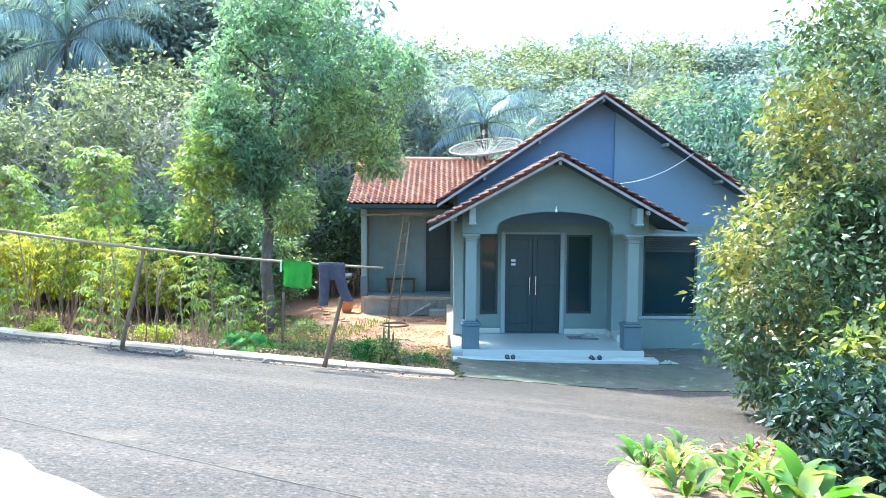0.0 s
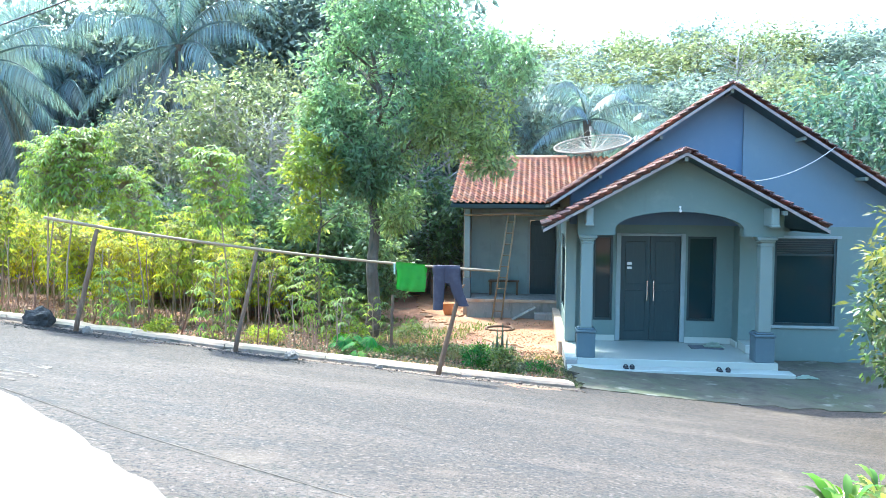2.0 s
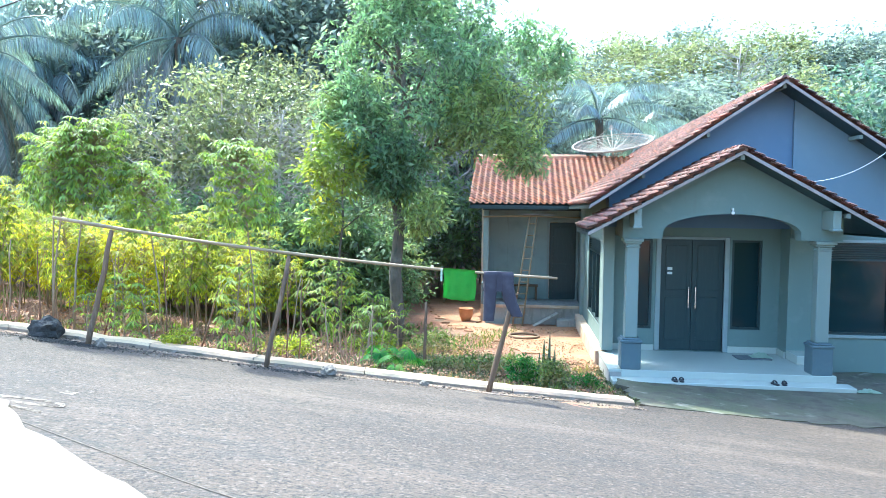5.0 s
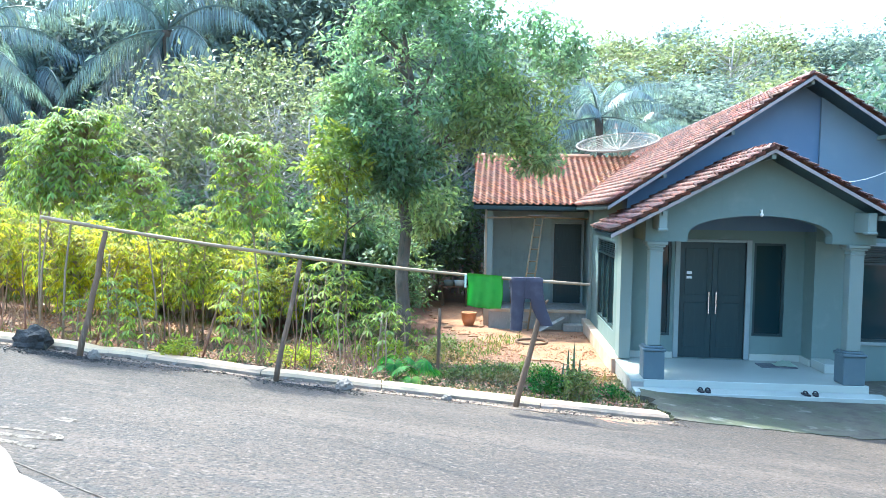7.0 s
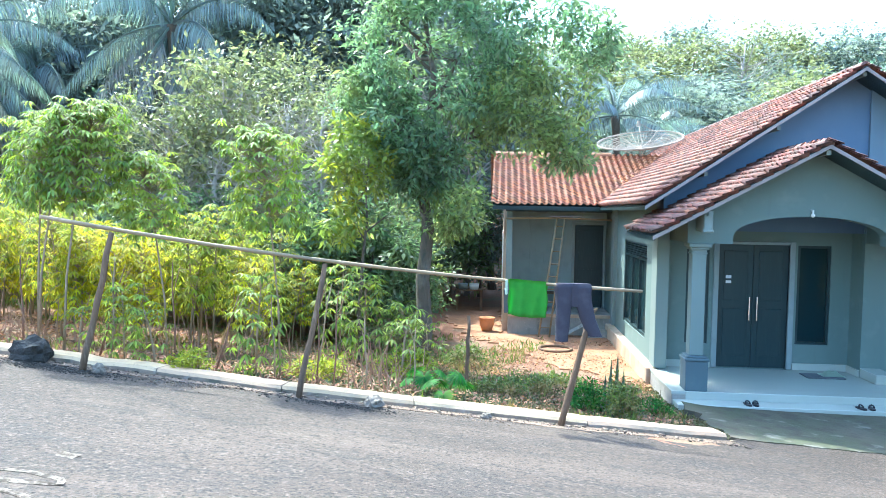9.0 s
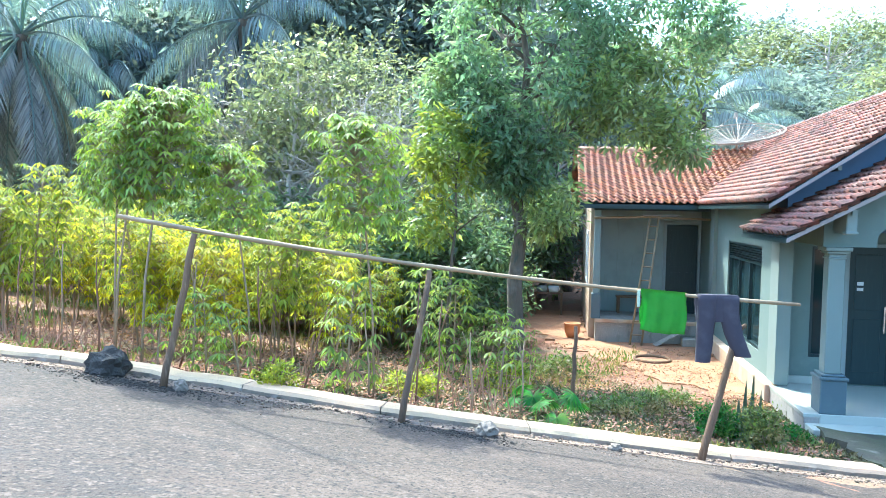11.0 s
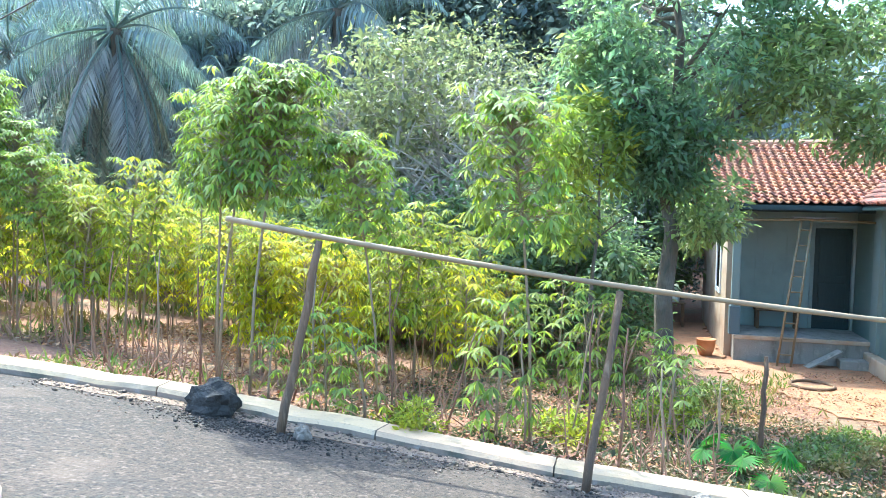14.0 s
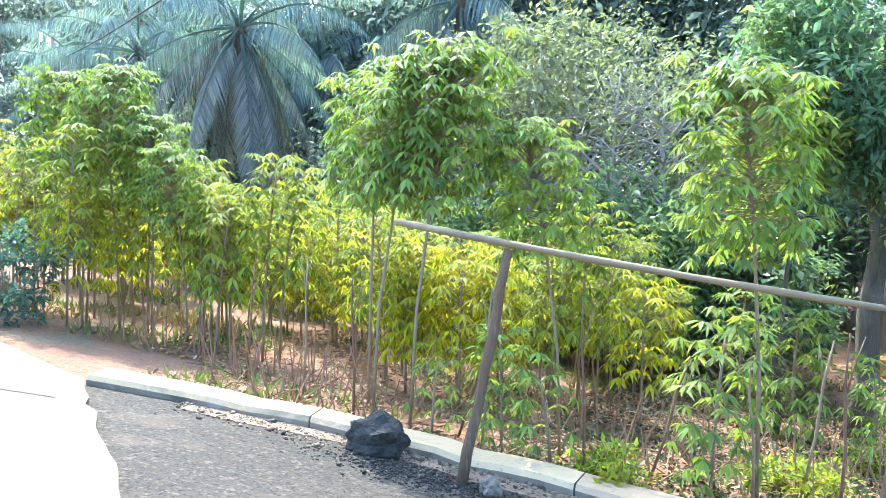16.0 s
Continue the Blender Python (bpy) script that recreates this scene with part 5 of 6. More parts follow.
# footwear, mat and cloth at the door
def make_slipper(x, y, z, rz):
    sl = empty("slipper", label="dark rubber slipper on the white porch step", category="slipper", group="slippers at the porch")
    bm = bmesh.new()
    rows = []
    for k in range(9):
        t = k / 8
        w = 0.042 * (0.75 + 0.45 * math.sin(math.pi * min(1, 0.15 + t * 0.8))) * (0.6 if k in (0, 8) else 1)
        rows.append([bm.verts.new((sx * w, -0.125 + 0.25 * t, h)) for sx, h in ((-1, 0), (1, 0), (1, 0.028), (-1, 0.028))])
    for r0, r1 in zip(rows, rows[1:]):
        for k in range(4):
            bm.faces.new((r0[k], r0[(k + 1) % 4], r1[(k + 1) % 4], r1[k]))
    bm.faces.new(rows[0])
    bm.faces.new(rows[-1])
    part("sole", bm, RUBBER, sl)
    part("strap", one_tube([(-0.046, -0.01, 0.025), (-0.03, 0.02, 0.065), (0, 0.03, 0.075), (0.03, 0.02, 0.065), (0.046, -0.01, 0.025)], 0.016, 6), RUBBER, sl, smooth=True)
    sl.matrix_basis = pose(x, y, z, 0, 0, rz) @ Matrix.Scale(0.85, 4)
    return sl


for x, rz in ((1.33, 8), (1.45, -4), (3.06, 14), (3.22, -10)):
    make_slipper(x, 15.2, STEP_Z - 0.008, rz)


def cloth_heap(name, x, y, z, w, d, h, mat, label, cat, seed):
    bm = bmesh.new()
    n = 14
    g = [[bm.verts.new((x + (i / n - 0.5) * w * (1 + 0.15 * noise.noise(Vector((j * 0.5, seed, 0)))), y + (j / n - 0.5) * d * (1 + 0.15 * noise.noise(Vector((i * 0.5, seed, 4)))),
                        z + max(0.004, h * (0.5 + 0.9 * noise.noise(Vector((i * 0.33, j * 0.33, seed)))) * math.sin(math.pi * i / n) * math.sin(math.pi * j / n)))) for i in range(n + 1)] for j in range(n + 1)]
    for j in range(n):
        for i in range(n):
            bm.faces.new((g[j][i], g[j][i + 1], g[j + 1][i + 1], g[j + 1][i]))
    bmesh.ops.solidify(bm, geom=bm.faces[:], thickness=0.004)
    return tagged(obj(name, bm, mat, smooth=True), label, cat)


bm = boxes((2.86, 3.52, 16.75, 17.15, FLOOR_Z - 0.01, FLOOR_Z + 0.008), bevel=0.004)
tagged(obj("doormat", bm, MATCLOTH), "worn dark grey doormat on the tiled porch", "doormat")
cloth_heap("rag", 3.36, 17.0, FLOOR_Z + 0.009, 0.4, 0.3, 0.14, WHITECLOTH, "crumpled grey-white rag on the doormat", "rag", 2)
cloth_heap("rag", 4.62, 15.15, gz(4.62, 15.15) + 0.13, 0.4, 0.16, 0.1, WHITECLOTH, "crumpled white rag on the mossy yard", "rag", 6)

# washing on the pole
def shirt():
    t = empty("green_shirt", label="bright green T-shirt folded over the washing pole", category="T-shirt")
    for side, drop in ((-1, 0.40), (1, 0.35)):
        bm = bmesh.new()
        nu, nv = 22, 12
        g = []
        for j in range(nv + 1):
            row = []
            for i in range(nu + 1):
                u, w = i / nu, j / nv
                x = -2.52 + 0.44 * u + 0.012 * math.sin(w * 5 + side)
                p = pole_at(x)
                fold = 0.016 * math.sin(u * 17 + side * 1.3 + w * 1.5) * (0.25 + w) + 0.01 * noise.noise(Vector((u * 4, w * 4, side)))
                row.append(bm.verts.new((x, p.y + side * (0.027 + 0.012 * w) + fold, p.z + 0.027 * (1 if j == 0 else 0.6) - drop * w - (0.02 * math.sin(u * 3) if j == nv else 0))))
            g.append(row)
        for j in range(nv):
            for i in range(nu):
                bm.faces.new((g[j][i], g[j][i + 1], g[j + 1][i + 1], g[j + 1][i]))
        bmesh.ops.solidify(bm, geom=bm.faces[:], thickness=0.003)
        part("front" if side < 0 else "back", bm, GREENCLOTH, t, smooth=True)
    p = pole_at(-2.56)
    bm = boxes((-2.562, -2.535, p.y - 0.05, p.y - 0.03, p.z - 0.16, p.z + 0.015), bevel=0.006)
    part("sleeve", bm, WHITECLOTH, t, "white sleeve trim")
    return t


def trousers():
    t = empty("trousers", label="faded navy trousers hanging over the washing pole", category="trousers")
    for name, x0, x1, dx, drop, ph in (("leg", -1.97, -1.78, -0.02, 0.68, 0.4), ("leg", -1.77, -1.56, 0.16, 0.60, 1.9)):
        bm = bmesh.new()
        rows = []
        for j in range(13):
            w = j / 12
            cx, hw = (x0 + x1) / 2 + dx * w * w, (x1 - x0) / 2 * (1.0 - 0.2 * w)
            p = pole_at((x0 + x1) / 2)
            ring = []
            for k in range(14):
                a = k * 2 * math.pi / 14
                wr = 1 + 0.10 * noise.noise(Vector((math.cos(a) * 2, w * 7, ph + math.sin(a) * 2)))
                ring.append(bm.verts.new((cx + hw * math.cos(a) * wr, p.y - 0.02 + (0.035 + 0.02 * w) * math.sin(a) * wr, p.z + 0.03 - drop * w)))
            rows.append(ring)
        for r0, r1 in zip(rows, rows[1:]):
            for k in range(14):
                bm.faces.new((r0[k], r0[(k + 1) % 14], r1[(k + 1) % 14], r1[k]))
        bm.faces.new(rows[0])
        part(name, bm, NAVYCLOTH, t, smooth=True)
    bm = bmesh.new()
    rows = []
    for j in range(7):
        w = j / 6
        ring = []
        for k in range(18):
            a = k * 2 * math.pi / 18
            p = pole_at(-1.775)
            ring.append(bm.verts.new((-1.775 + 0.205 * math.cos(a) * (1 + 0.06 * math.sin(k * 2.1 + j)), p.y + 0.01 + 0.05 * math.sin(a), p.z + 0.035 - 0.27 * w)))
        rows.append(ring)
    for r0, r1 in zip(rows, rows[1:]):
        for k in range(18):
            bm.faces.new((r0[k], r0[(k + 1) % 18], r1[(k + 1) % 18], r1[k]))
    bm.faces.new(rows[0])
    part("seat", bm, NAVYCLOTH, t, smooth=True)
    return t


shirt()
trousers()


# stones
def make_rock(name, x, y, dz, r, mat, label, seed, squash=0.75):
    bm = bmesh.new()
    bmesh.ops.create_icosphere(bm, subdivisions=3, radius=1)
    for v in bm.verts:
        d = v.co.normalized()
        k = 1 + 0.36 * noise.noise(d * 1.6 + Vector((seed, 0, 0))) + 0.26 * noise.noise(d * 4 + Vector((0, seed, 0))) + 0.1 * noise.noise(d * 9 + Vector((seed, seed, 0)))
        v.co = Vector((d.x * r * k, d.y * r * k * 0.85, d.z * r * k * squash))
    for v in bm.verts:
        v.co += Vector((x, y, gz(x, y) + dz + r * squash * 0.6))
    return tagged(obj(name, bm, mat), label, "rock")


make_rock("rock", -7.97, 11.24, 0.0, 0.22, BLACKROCK, "large black tar-stained rock against the kerb", 3.3)
make_rock("rock", -4.0, 11.3, 0.0, 0.11, STONE, "small grey stone beside the kerb", 8.1)
make_rock("rock", -7.02, 10.98, 0.0, 0.065, STONE, "small pale stone at the foot of a post", 5.7, 1.1)
make_rock("rock", -2.75, 11.62, 0.0, 0.06, STONE, "small grey stone beside the kerb", 2.2)

# rubble along the kerb's foot
rs = np.random.RandomState(8)
V, F, o = [], [], 0
cube = np.array([(x, y, z) for x in (-1, 1) for y in (-1, 1) for z in (-1, 1)], float)
cf = np.array([(0, 1, 3, 2), (4, 6, 7, 5), (0, 4, 5, 1), (2, 3, 7, 6), (0, 2, 6, 4), (1, 5, 7, 3)])
for i in range(5200):
    p, d = along(KERBLINE, rs.uniform(0.8, 11.3))
    off = -abs(rs.normal()) * (0.13 + 0.25 * max(0, noise.noise(Vector((p.x * 0.9, 0, 4))))) - 0.01
    x, y = p.x - d.y * off, p.y + d.x * off
    r = rs.uniform(0.004, 0.011) * (1 + (rs.rand() < 0.05) * 1.3)
    q = cube * rs.uniform(0.5, 1.1, (8, 1)) * r * np.array([1, rs.uniform(0.6, 1.1), 0.7])
    a = rs.uniform(0, 6.28)
    R = np.array([[math.cos(a), -math.sin(a), 0], [math.sin(a), math.cos(a), 0], [0, 0, 1]])
    V.append(q @ R.T + np.array([x, y, gz(x, y) + r * 0.4]))
    F.append(cf + o)
    o += 8
tagged(mesh_np("rubble", np.concatenate(V), np.concatenate(F), GRAVEL), "pale gravel and rubble along the kerb", "gravel", kind="stuff")

# tarry chips spilt beside the rock and the second post
def spill(cx, cy, sx, sy, n, label):
    V, F = [], []
    for i in range(n):
        x, y = cx + rs.normal() * sx, cy + rs.normal() * sy - 0.25 * rs.rand() * sx
        r = rs.uniform(0.004, 0.011) * (1 + (rs.rand() < 0.05))
        q = cube * rs.uniform(0.35, 1.1, (8, 1)) * r * np.array([1, rs.uniform(0.5, 1.1), 0.7])
        a = rs.uniform(0, 6.28)
        R = np.array([[math.cos(a), -math.sin(a), 0], [math.sin(a), math.cos(a), 0], [0, 0, 1]])
        V.append(q @ R.T + np.array([x, y, gz(x, y) + r * 0.45]))
        F.append(cf + i * 8)
    tagged(mesh_np("stone_chips", np.concatenate(V), np.concatenate(F), BLACKROCK), label, "stone chips", kind="stuff")


spill(-7.45, 10.98, 0.4, 0.13, 1200, "black tarry stone chips spilt beside the rock")
spill(-4.3, 11.12, 0.32, 0.1, 600, "black tarry stone chips beside the kerb")

# gritty earth between kerb and asphalt
GRIT = M("tan_grit", (0.22, 0.15, 0.10), 0.95, spots=[((0.29, 0.21, 0.15), 4, 0.5, 0.66, 0.7), ((0.08, 0.07, 0.065), 2.2, 0.52, 0.64, 0.75), ((0.1, 0.08, 0.065), 26, 0.55, 0.68, 0.7)], bumps=[(40, 0.8, 0.015)])
inner = [along(KERBLINE, 0.9 + k * 0.3) for k in range(36)]
strip = [(p.x, p.y) for p, d in inner] + [(p.x + d.y * w, p.y - d.x * w) for (p, d), w in [((q, e), 0.16 + 0.22 * max(0, noise.noise(Vector((q.x * 0.8, 3, 1))) + 0.35)) for q, e in inner[::-1]]]
sheet("trim", strip, 0.006, GRIT, 0.05, rough=0.05, label="gritty tan earth along the foot of the kerb", category="earth strip")

# thin line, slab joint and paint marks
WORNPAINT = M("worn_road_paint", (0.36, 0.3, 0.24), 0.85, spots=[((0.1, 0.075, 0.056), 14, 0.48, 0.6, 0.85), ((0.07, 0.052, 0.04), 40, 0.52, 0.62, 0.7)], bumps=[(46, 0.8, 0.012)])


def ribbon(name, pts, w, dz, mat, label, cat, kind="structure", seg=0.25):
    bm = bmesh.new()
    rows = []
    line = [tuple(p) for p in pts]
    total = sum(math.dist(p, q) for p, q in zip(line, line[1:]))
    n = max(2, int(total / seg))
    for k in range(n + 1):
        p, d = along(line, total * k / n * 0.9999)
        ww = w * (1 + 0.35 * noise.noise(Vector((k * 0.7, w * 50, 1))))
        wob = 0.012 * noise.noise(Vector((k * 0.45, 9, 2)))
        rows.append([bm.verts.new((p.x - d.y * (sg * ww / 2 + wob), p.y + d.x * (sg * ww / 2 + wob), gz(p.x, p.y) + dz)) for sg in (-1, 1)])
    for r0, r1 in zip(rows, rows[1:]):
        bm.faces.new((r0[0], r0[1], r1[1], r1[0]))
    bmesh.ops.solidify(bm, geom=bm.faces[:], thickness=0.003)
    return tagged(obj(name, bm, mat), label, cat, kind=kind)


ribbon("trim", [(-7.2, 7.55), (-4.66, 6.18), (-3.24, 5.42), (-2.1, 4.93), (-1.0, 4.46), (-0.45, 4.25), (0.9, 3.75)], 0.011, 0.005, STONE, "thin grey line across the asphalt", "seam")
ribbon("trim", [(-10.0, 10.3), (-11.5, 9.6), (-14, 8.9)], 0.02, 0.049, STONE, "dark joint across the concrete drive", "joint")
ribbon("road_marking", [(-5.55, 7.0), (-5.25, 7.06), (-5.0, 7.0), (-4.97, 6.9), (-5.2, 6.86), (-5.5, 6.84)], 0.05, 0.006, WORNPAINT, "worn white paint scrawl on the asphalt", "paint mark", seg=0.06)
ribbon("road_marking", [(-5.35, 7.52), (-5.22, 7.5)], 0.09, 0.006, WORNPAINT, "small worn white paint spot", "paint mark", seg=0.05)
ribbon("road_marking", [(-5.5, 6.72), (-5.1, 6.68), (-4.95, 6.62)], 0.05, 0.006, WORNPAINT, "worn white paint scrawl on the asphalt", "paint mark", seg=0.06)

# planter bed at the corner
sheet("ground", [(1.4, 5.3), (1.85, 6.35), (2.95, 7.45), (4.2, 8.75), (9, 9.4), (12, 9.0), (12, 2), (1.2, 2.0)], 0.04, SOIL, 0.15, label="dry planting bed at the corner", category="planting bed")
make_kerb([(1.02, 2.5), (1.12, 4.4), (1.22, 5.5), (1.62, 6.45), (2.3, 7.15)][::-1], "kerb", 1.0, 0.26, 0.05, "whitewashed kerb round the planting bed")


def broad_plant(x, y, seed, n, size, h, label, mat=None, name="broadleaf_plant", group="broad-leaved plants in the corner bed"):
    """A plant with wide, ribbed, arching blades."""
    rs = np.random.RandomState(seed)
    t = empty(name, label=label, category="plant", group=group)
    st = bmesh.new()
    bm = bmesh.new()
    for i in range(n):
        a, el = i * 2.4 + rs.uniform(-0.3, 0.3), rs.uniform(0.3, 1.2)
        out = Vector((math.cos(a), math.sin(a), 0))
        side = Vector((-out.y, out.x, 0))
        s0 = Vector((0, 0, h * rs.uniform(0.1, 0.5)))
        s = s0 + out * size * 0.35 + Vector((0, 0, h * rs.uniform(0.2, 0.6)))
        tube(st, [(0, 0, -0.05), s0, s], [0.008, 0.007, 0.004], 5)
        L = size * rs.uniform(0.7, 1.2)
        p, rows, nn = s.copy(), [], 9
        for k in range(nn + 1):
            f = k / nn
            e = el - 1.5 * f * f
            d = out * math.cos(e) + Vector((0, 0, math.sin(e)))
            up = side.cross(d) * -1
            w = L * 0.145 * math.sin(math.pi * (0.04 + 0.95 * f) ** 0.85) + 0.002
            wave = 0.012 * math.sin(k * 3.1)
            rows.append([bm.verts.new(p + side * w * q + Vector((0, 0, 0.14 * w * abs(q) * 2 + wave * abs(q)))) for q in (-1, -0.5, 0, 0.5, 1)])
            p = p + d * (L / nn)
        for r0, r1 in zip(rows, rows[1:]):
            for k in range(4):
                bm.faces.new((r0[k], r0[k + 1], r1[k + 1], r1[k]))
    part("stem", st, L_GRASS, t)
    part("foliage", bm, mat or L_BROAD, t, smooth=True)
    t.matrix_basis = pose(x, y, gz(x, y) + 0.04, 0, 0, seed * 40)
    return t


for i, (x, y, n, size, h) in enumerate(((1.62, 6.3, 9, 0.24, 0.22), (2.0, 5.75, 10, 0.32, 0.24), (1.95, 6.5, 9, 0.22, 0.22), (2.4, 5.75, 8, 0.34, 0.2), (2.6, 5.45, 9, 0.38, 0.26), (2.3, 5.2, 9, 0.36, 0.2), (1.65, 5.45, 9, 0.24, 0.16))):
    broad_plant(x + 0.02, y - 0.4, i + 3, n, size * 1.15, h * 0.25, "low plant with broad bright green leaves in the corner bed")
for i, (x, y) in enumerate(((1.7, 5.7), (2.0, 5.9), (2.35, 5.75), (2.7, 5.9), (2.2, 6.4), (1.75, 5.2), (2.9, 6.6), (2.4, 5.2))):
    broad_plant(x - 0.08, y + 0.1, i + 63, 14, 0.17, 0.18, "leafy yellow-green weed in the corner bed", L_SAPLING if i % 2 else L_BROAD)
# fan-leaved plants behind the kerb
def fan_plant(x, y, seed, n, size):
    rs = np.random.RandomState(seed)
    t = empty("fan_plant", label="bright green plant with round fan leaves", category="plant", group="fan-leaved plants in the garden")
    st = bmesh.new()
    P, D, N, L, W = [], [], [], [], []
    for i in range(n):
        a, el = i * 2.4 + rs.uniform(-0.3, 0.3), rs.uniform(0.35, 1.2)
        out = Vector((math.cos(a), math.sin(a), 0))
        e = (out * math.cos(el) + Vector((0, 0, math.sin(el)))) * size * rs.uniform(0.9, 1.5)
        tube(st, [(0, 0, -0.05), e * 0.5 + Vector((0, 0, 0.04)), e], [0.007, 0.006, 0.004], 5)
        nrm = (Vector((0, 0, 1)) * 0.8 + out * 0.6 + Vector(rs.normal(size=3)) * 0.15).normalized()
        u = (out - nrm * out.dot(nrm)).normalized()
        w = nrm.cross(u)
        for j in range(21):
            b = (j - 10) * 0.26
            P.append(e)
            D.append(u * math.cos(b) + w * math.sin(b) - nrm * 0.18)
            N.append(nrm)
            L.append(size * 0.78 * (1 - 0.014 * abs(j - 10)) * rs.uniform(0.92, 1.06))
            W.append(size * 0.14)
    part("stem", st, L_GRASS, t)
    v, f = leaf_arrays(np.array(P), np.array(D), np.array(N), np.array(L), np.array(W), 0.25, 0.15)
    mesh_np("foliage", v, f, L_FERN, t)
    t.matrix_basis = pose(x, y, gz(x, y))
    return t


for i, (x, y, n, size) in enumerate(((-3.3, 12.9, 6, 0.28), (-3.62, 13.05, 5, 0.26))):
    fan_plant(x, y, i + 23, n, size)


def weed_bush(x, y, r, h, n, seed, mat, label, leaf=0.06):
    rs = np.random.RandomState(seed)
    t = empty("bush", label=label, category="bush")
    st = bmesh.new()
    for i in range(14):
        a = rs.uniform(0, 6.28)
        tube(st, [(0, 0, -0.05), (math.cos(a) * r * 0.4, math.sin(a) * r * 0.4, h * 0.5), (math.cos(a) * r * 0.8, math.sin(a) * r * 0.8, h * rs.uniform(0.7, 1))], [0.006, 0.004, 0.002], 4)
    part("stem", st, STEM, t)
    cl = blob_clumps(rs, n, (0, 0, h * 0.5), (r, r, h * 0.55), 0.3, 0.25, 0.1, -1)
    cl = cl[cl[:, 2] > 0.02]
    v, f = crown_arrays(rs, cl, 22, leaf, 0.4, 1.0, 0.1)
    mesh_np("foliage", v, f, mat, t)
    t.matrix_basis = pose(x, y, gz(x, y))
    return t


weed_bush(-1.4, 13.5, 0.25, 0.42, 70, 3, L_FERN, "dark green leafy bush beside the porch")
weed_bush(-0.95, 13.25, 0.28, 0.5, 80, 4, L_GRASS, "pale green leafy bush beside the kerb")
weed_bush(-0.3, 14.2, 0.22, 0.2, 24, 5, L_FERN, "low green bush beside the porch")
for i, (x, y, r, h) in enumerate(((-4.1, 14.9, 0.5, 0.45), (-2.6, 14.2, 0.4, 0.22), (-2.1, 15.2, 0.5, 0.2), (-5.1, 13.2, 0.4, 0.3), (-3.3, 17.8, 0.5, 0.5), (-5.3, 18.6, 0.7, 0.7), (-6.4, 12.0, 0.3, 0.3), (-1.6, 16.4, 0.5, 0.15), (-4.8, 20.4, 0.8, 0.9))):
    weed_bush(x, y, r, h, int(120 * r), 40 + i, L_GRASS if i % 3 else L_CASS, "low weedy bush in the garden", 0.07)
weed_bush(-13.2, 12.4, 0.6, 1.0, 90, 72, L_DEEP, "dark low bush beside the concrete drive", 0.09)
# two low shrubs added where the bed lies dark, in the shade-toned leaf
weed_bush(4.25, 7.3, 1.0, 1.0, 340, 91, L_SHADED, "low glossy shrub in the corner bed, shade put into its leaves", 0.12)
weed_bush(3.75, 6.2, 0.6, 0.5, 160, 92, L_SHADED, "low glossy shrub in the corner bed, shade put into its leaves", 0.12)
snake = empty("snake_plant", label="upright dark green snake plant blades", category="plant")
for k, (dx, dy, h) in enumerate(((0, 0, 0.82), (0.09, 0.02, 0.92), (0.17, -0.02, 0.7), (-0.07, 0.03, 0.6), (0.05, -0.05, 0.55))):
    bm = bmesh.new()
    rows = [[bm.verts.new((dx + q * 0.03 * (1 - f ** 3) + 0.02 * f, dy + abs(q) * 0.008, h * f - 0.03)) for q in (-1, 0, 1)] for f in (0, 0.3, 0.6, 0.85, 1.0)]
    for r0, r1 in zip(rows, rows[1:]):
        for j in range(2):
            bm.faces.new((r0[j], r0[j + 1], r1[j + 1], r1[j]))
    bmesh.ops.solidify(bm, geom=bm.faces[:], thickness=0.004)
    part("blade", bm, L_DEEP, snake)
snake.matrix_basis = pose(-1.08, 13.55, gz(-1.08, 13.55))

# well ring, pot, planks and veranda things
ring = obj("well_ring", one_tube([(-1.31 + 0.37 * math.cos(k * math.pi / 16), 20.5 + 0.37 * math.sin(k * math.pi / 16), gz(-1.3, 20.5) + 0.05) for k in range(33)], 0.033, 8), POSTWOOD, smooth=True)
tagged(ring, "low round brown ring lying on the dirt", "well ring")
bm = bmesh.new()
prof = [(0.0, 0.01), (0.13, 0.0), (0.19, 0.16), (0.2, 0.33), (0.215, 0.34), (0.215, 0.36), (0.18, 0.36), (0.17, 0.1), (0.0, 0.06)]
n = 16
rows = [[bm.verts.new((r * math.cos(k * 2 * math.pi / n), r * math.sin(k * 2 * math.pi / n), z)) for k in range(n)] for r, z in prof[1:-1]]
for r0, r1 in zip(rows, rows[1:]):
    for k in range(n):
        bm.faces.new((r0[k], r0[(k + 1) % n], r1[(k + 1) % n], r1[k]))
bm.faces.new(rows[0])
bm.faces.new(rows[-1])
pot = tagged(obj("clay_pot", bm, BUCKETRED, smooth=True), "orange clay pot on the dirt by the wing wall", "pot")
pot.matrix_basis = pose(-2.95, 23.0, gz(-2.95, 23.0) + 0.03)
bm = boxes((-0.45, 0.45, -0.13, 0.13, -0.015, 0.015), bevel=0.004)
pl = tagged(obj("plank", bm, ROUGHWALL), "grey plank leaning by the veranda steps", "plank")
pl.matrix_basis = pose(-0.75, 22.45, -1.5, 0, -28, 12)
bm = boxes((-0.3, 0.3, -0.17, 0.17, 0, 0.2), bevel=0.02)
bl = tagged(obj("cement_block", bm, ROUGHWALL), "grey cement block step at the veranda", "block")
bl.matrix_basis = pose(-0.1, 22.5, gz(-0.1, 22.5) + 0.02)


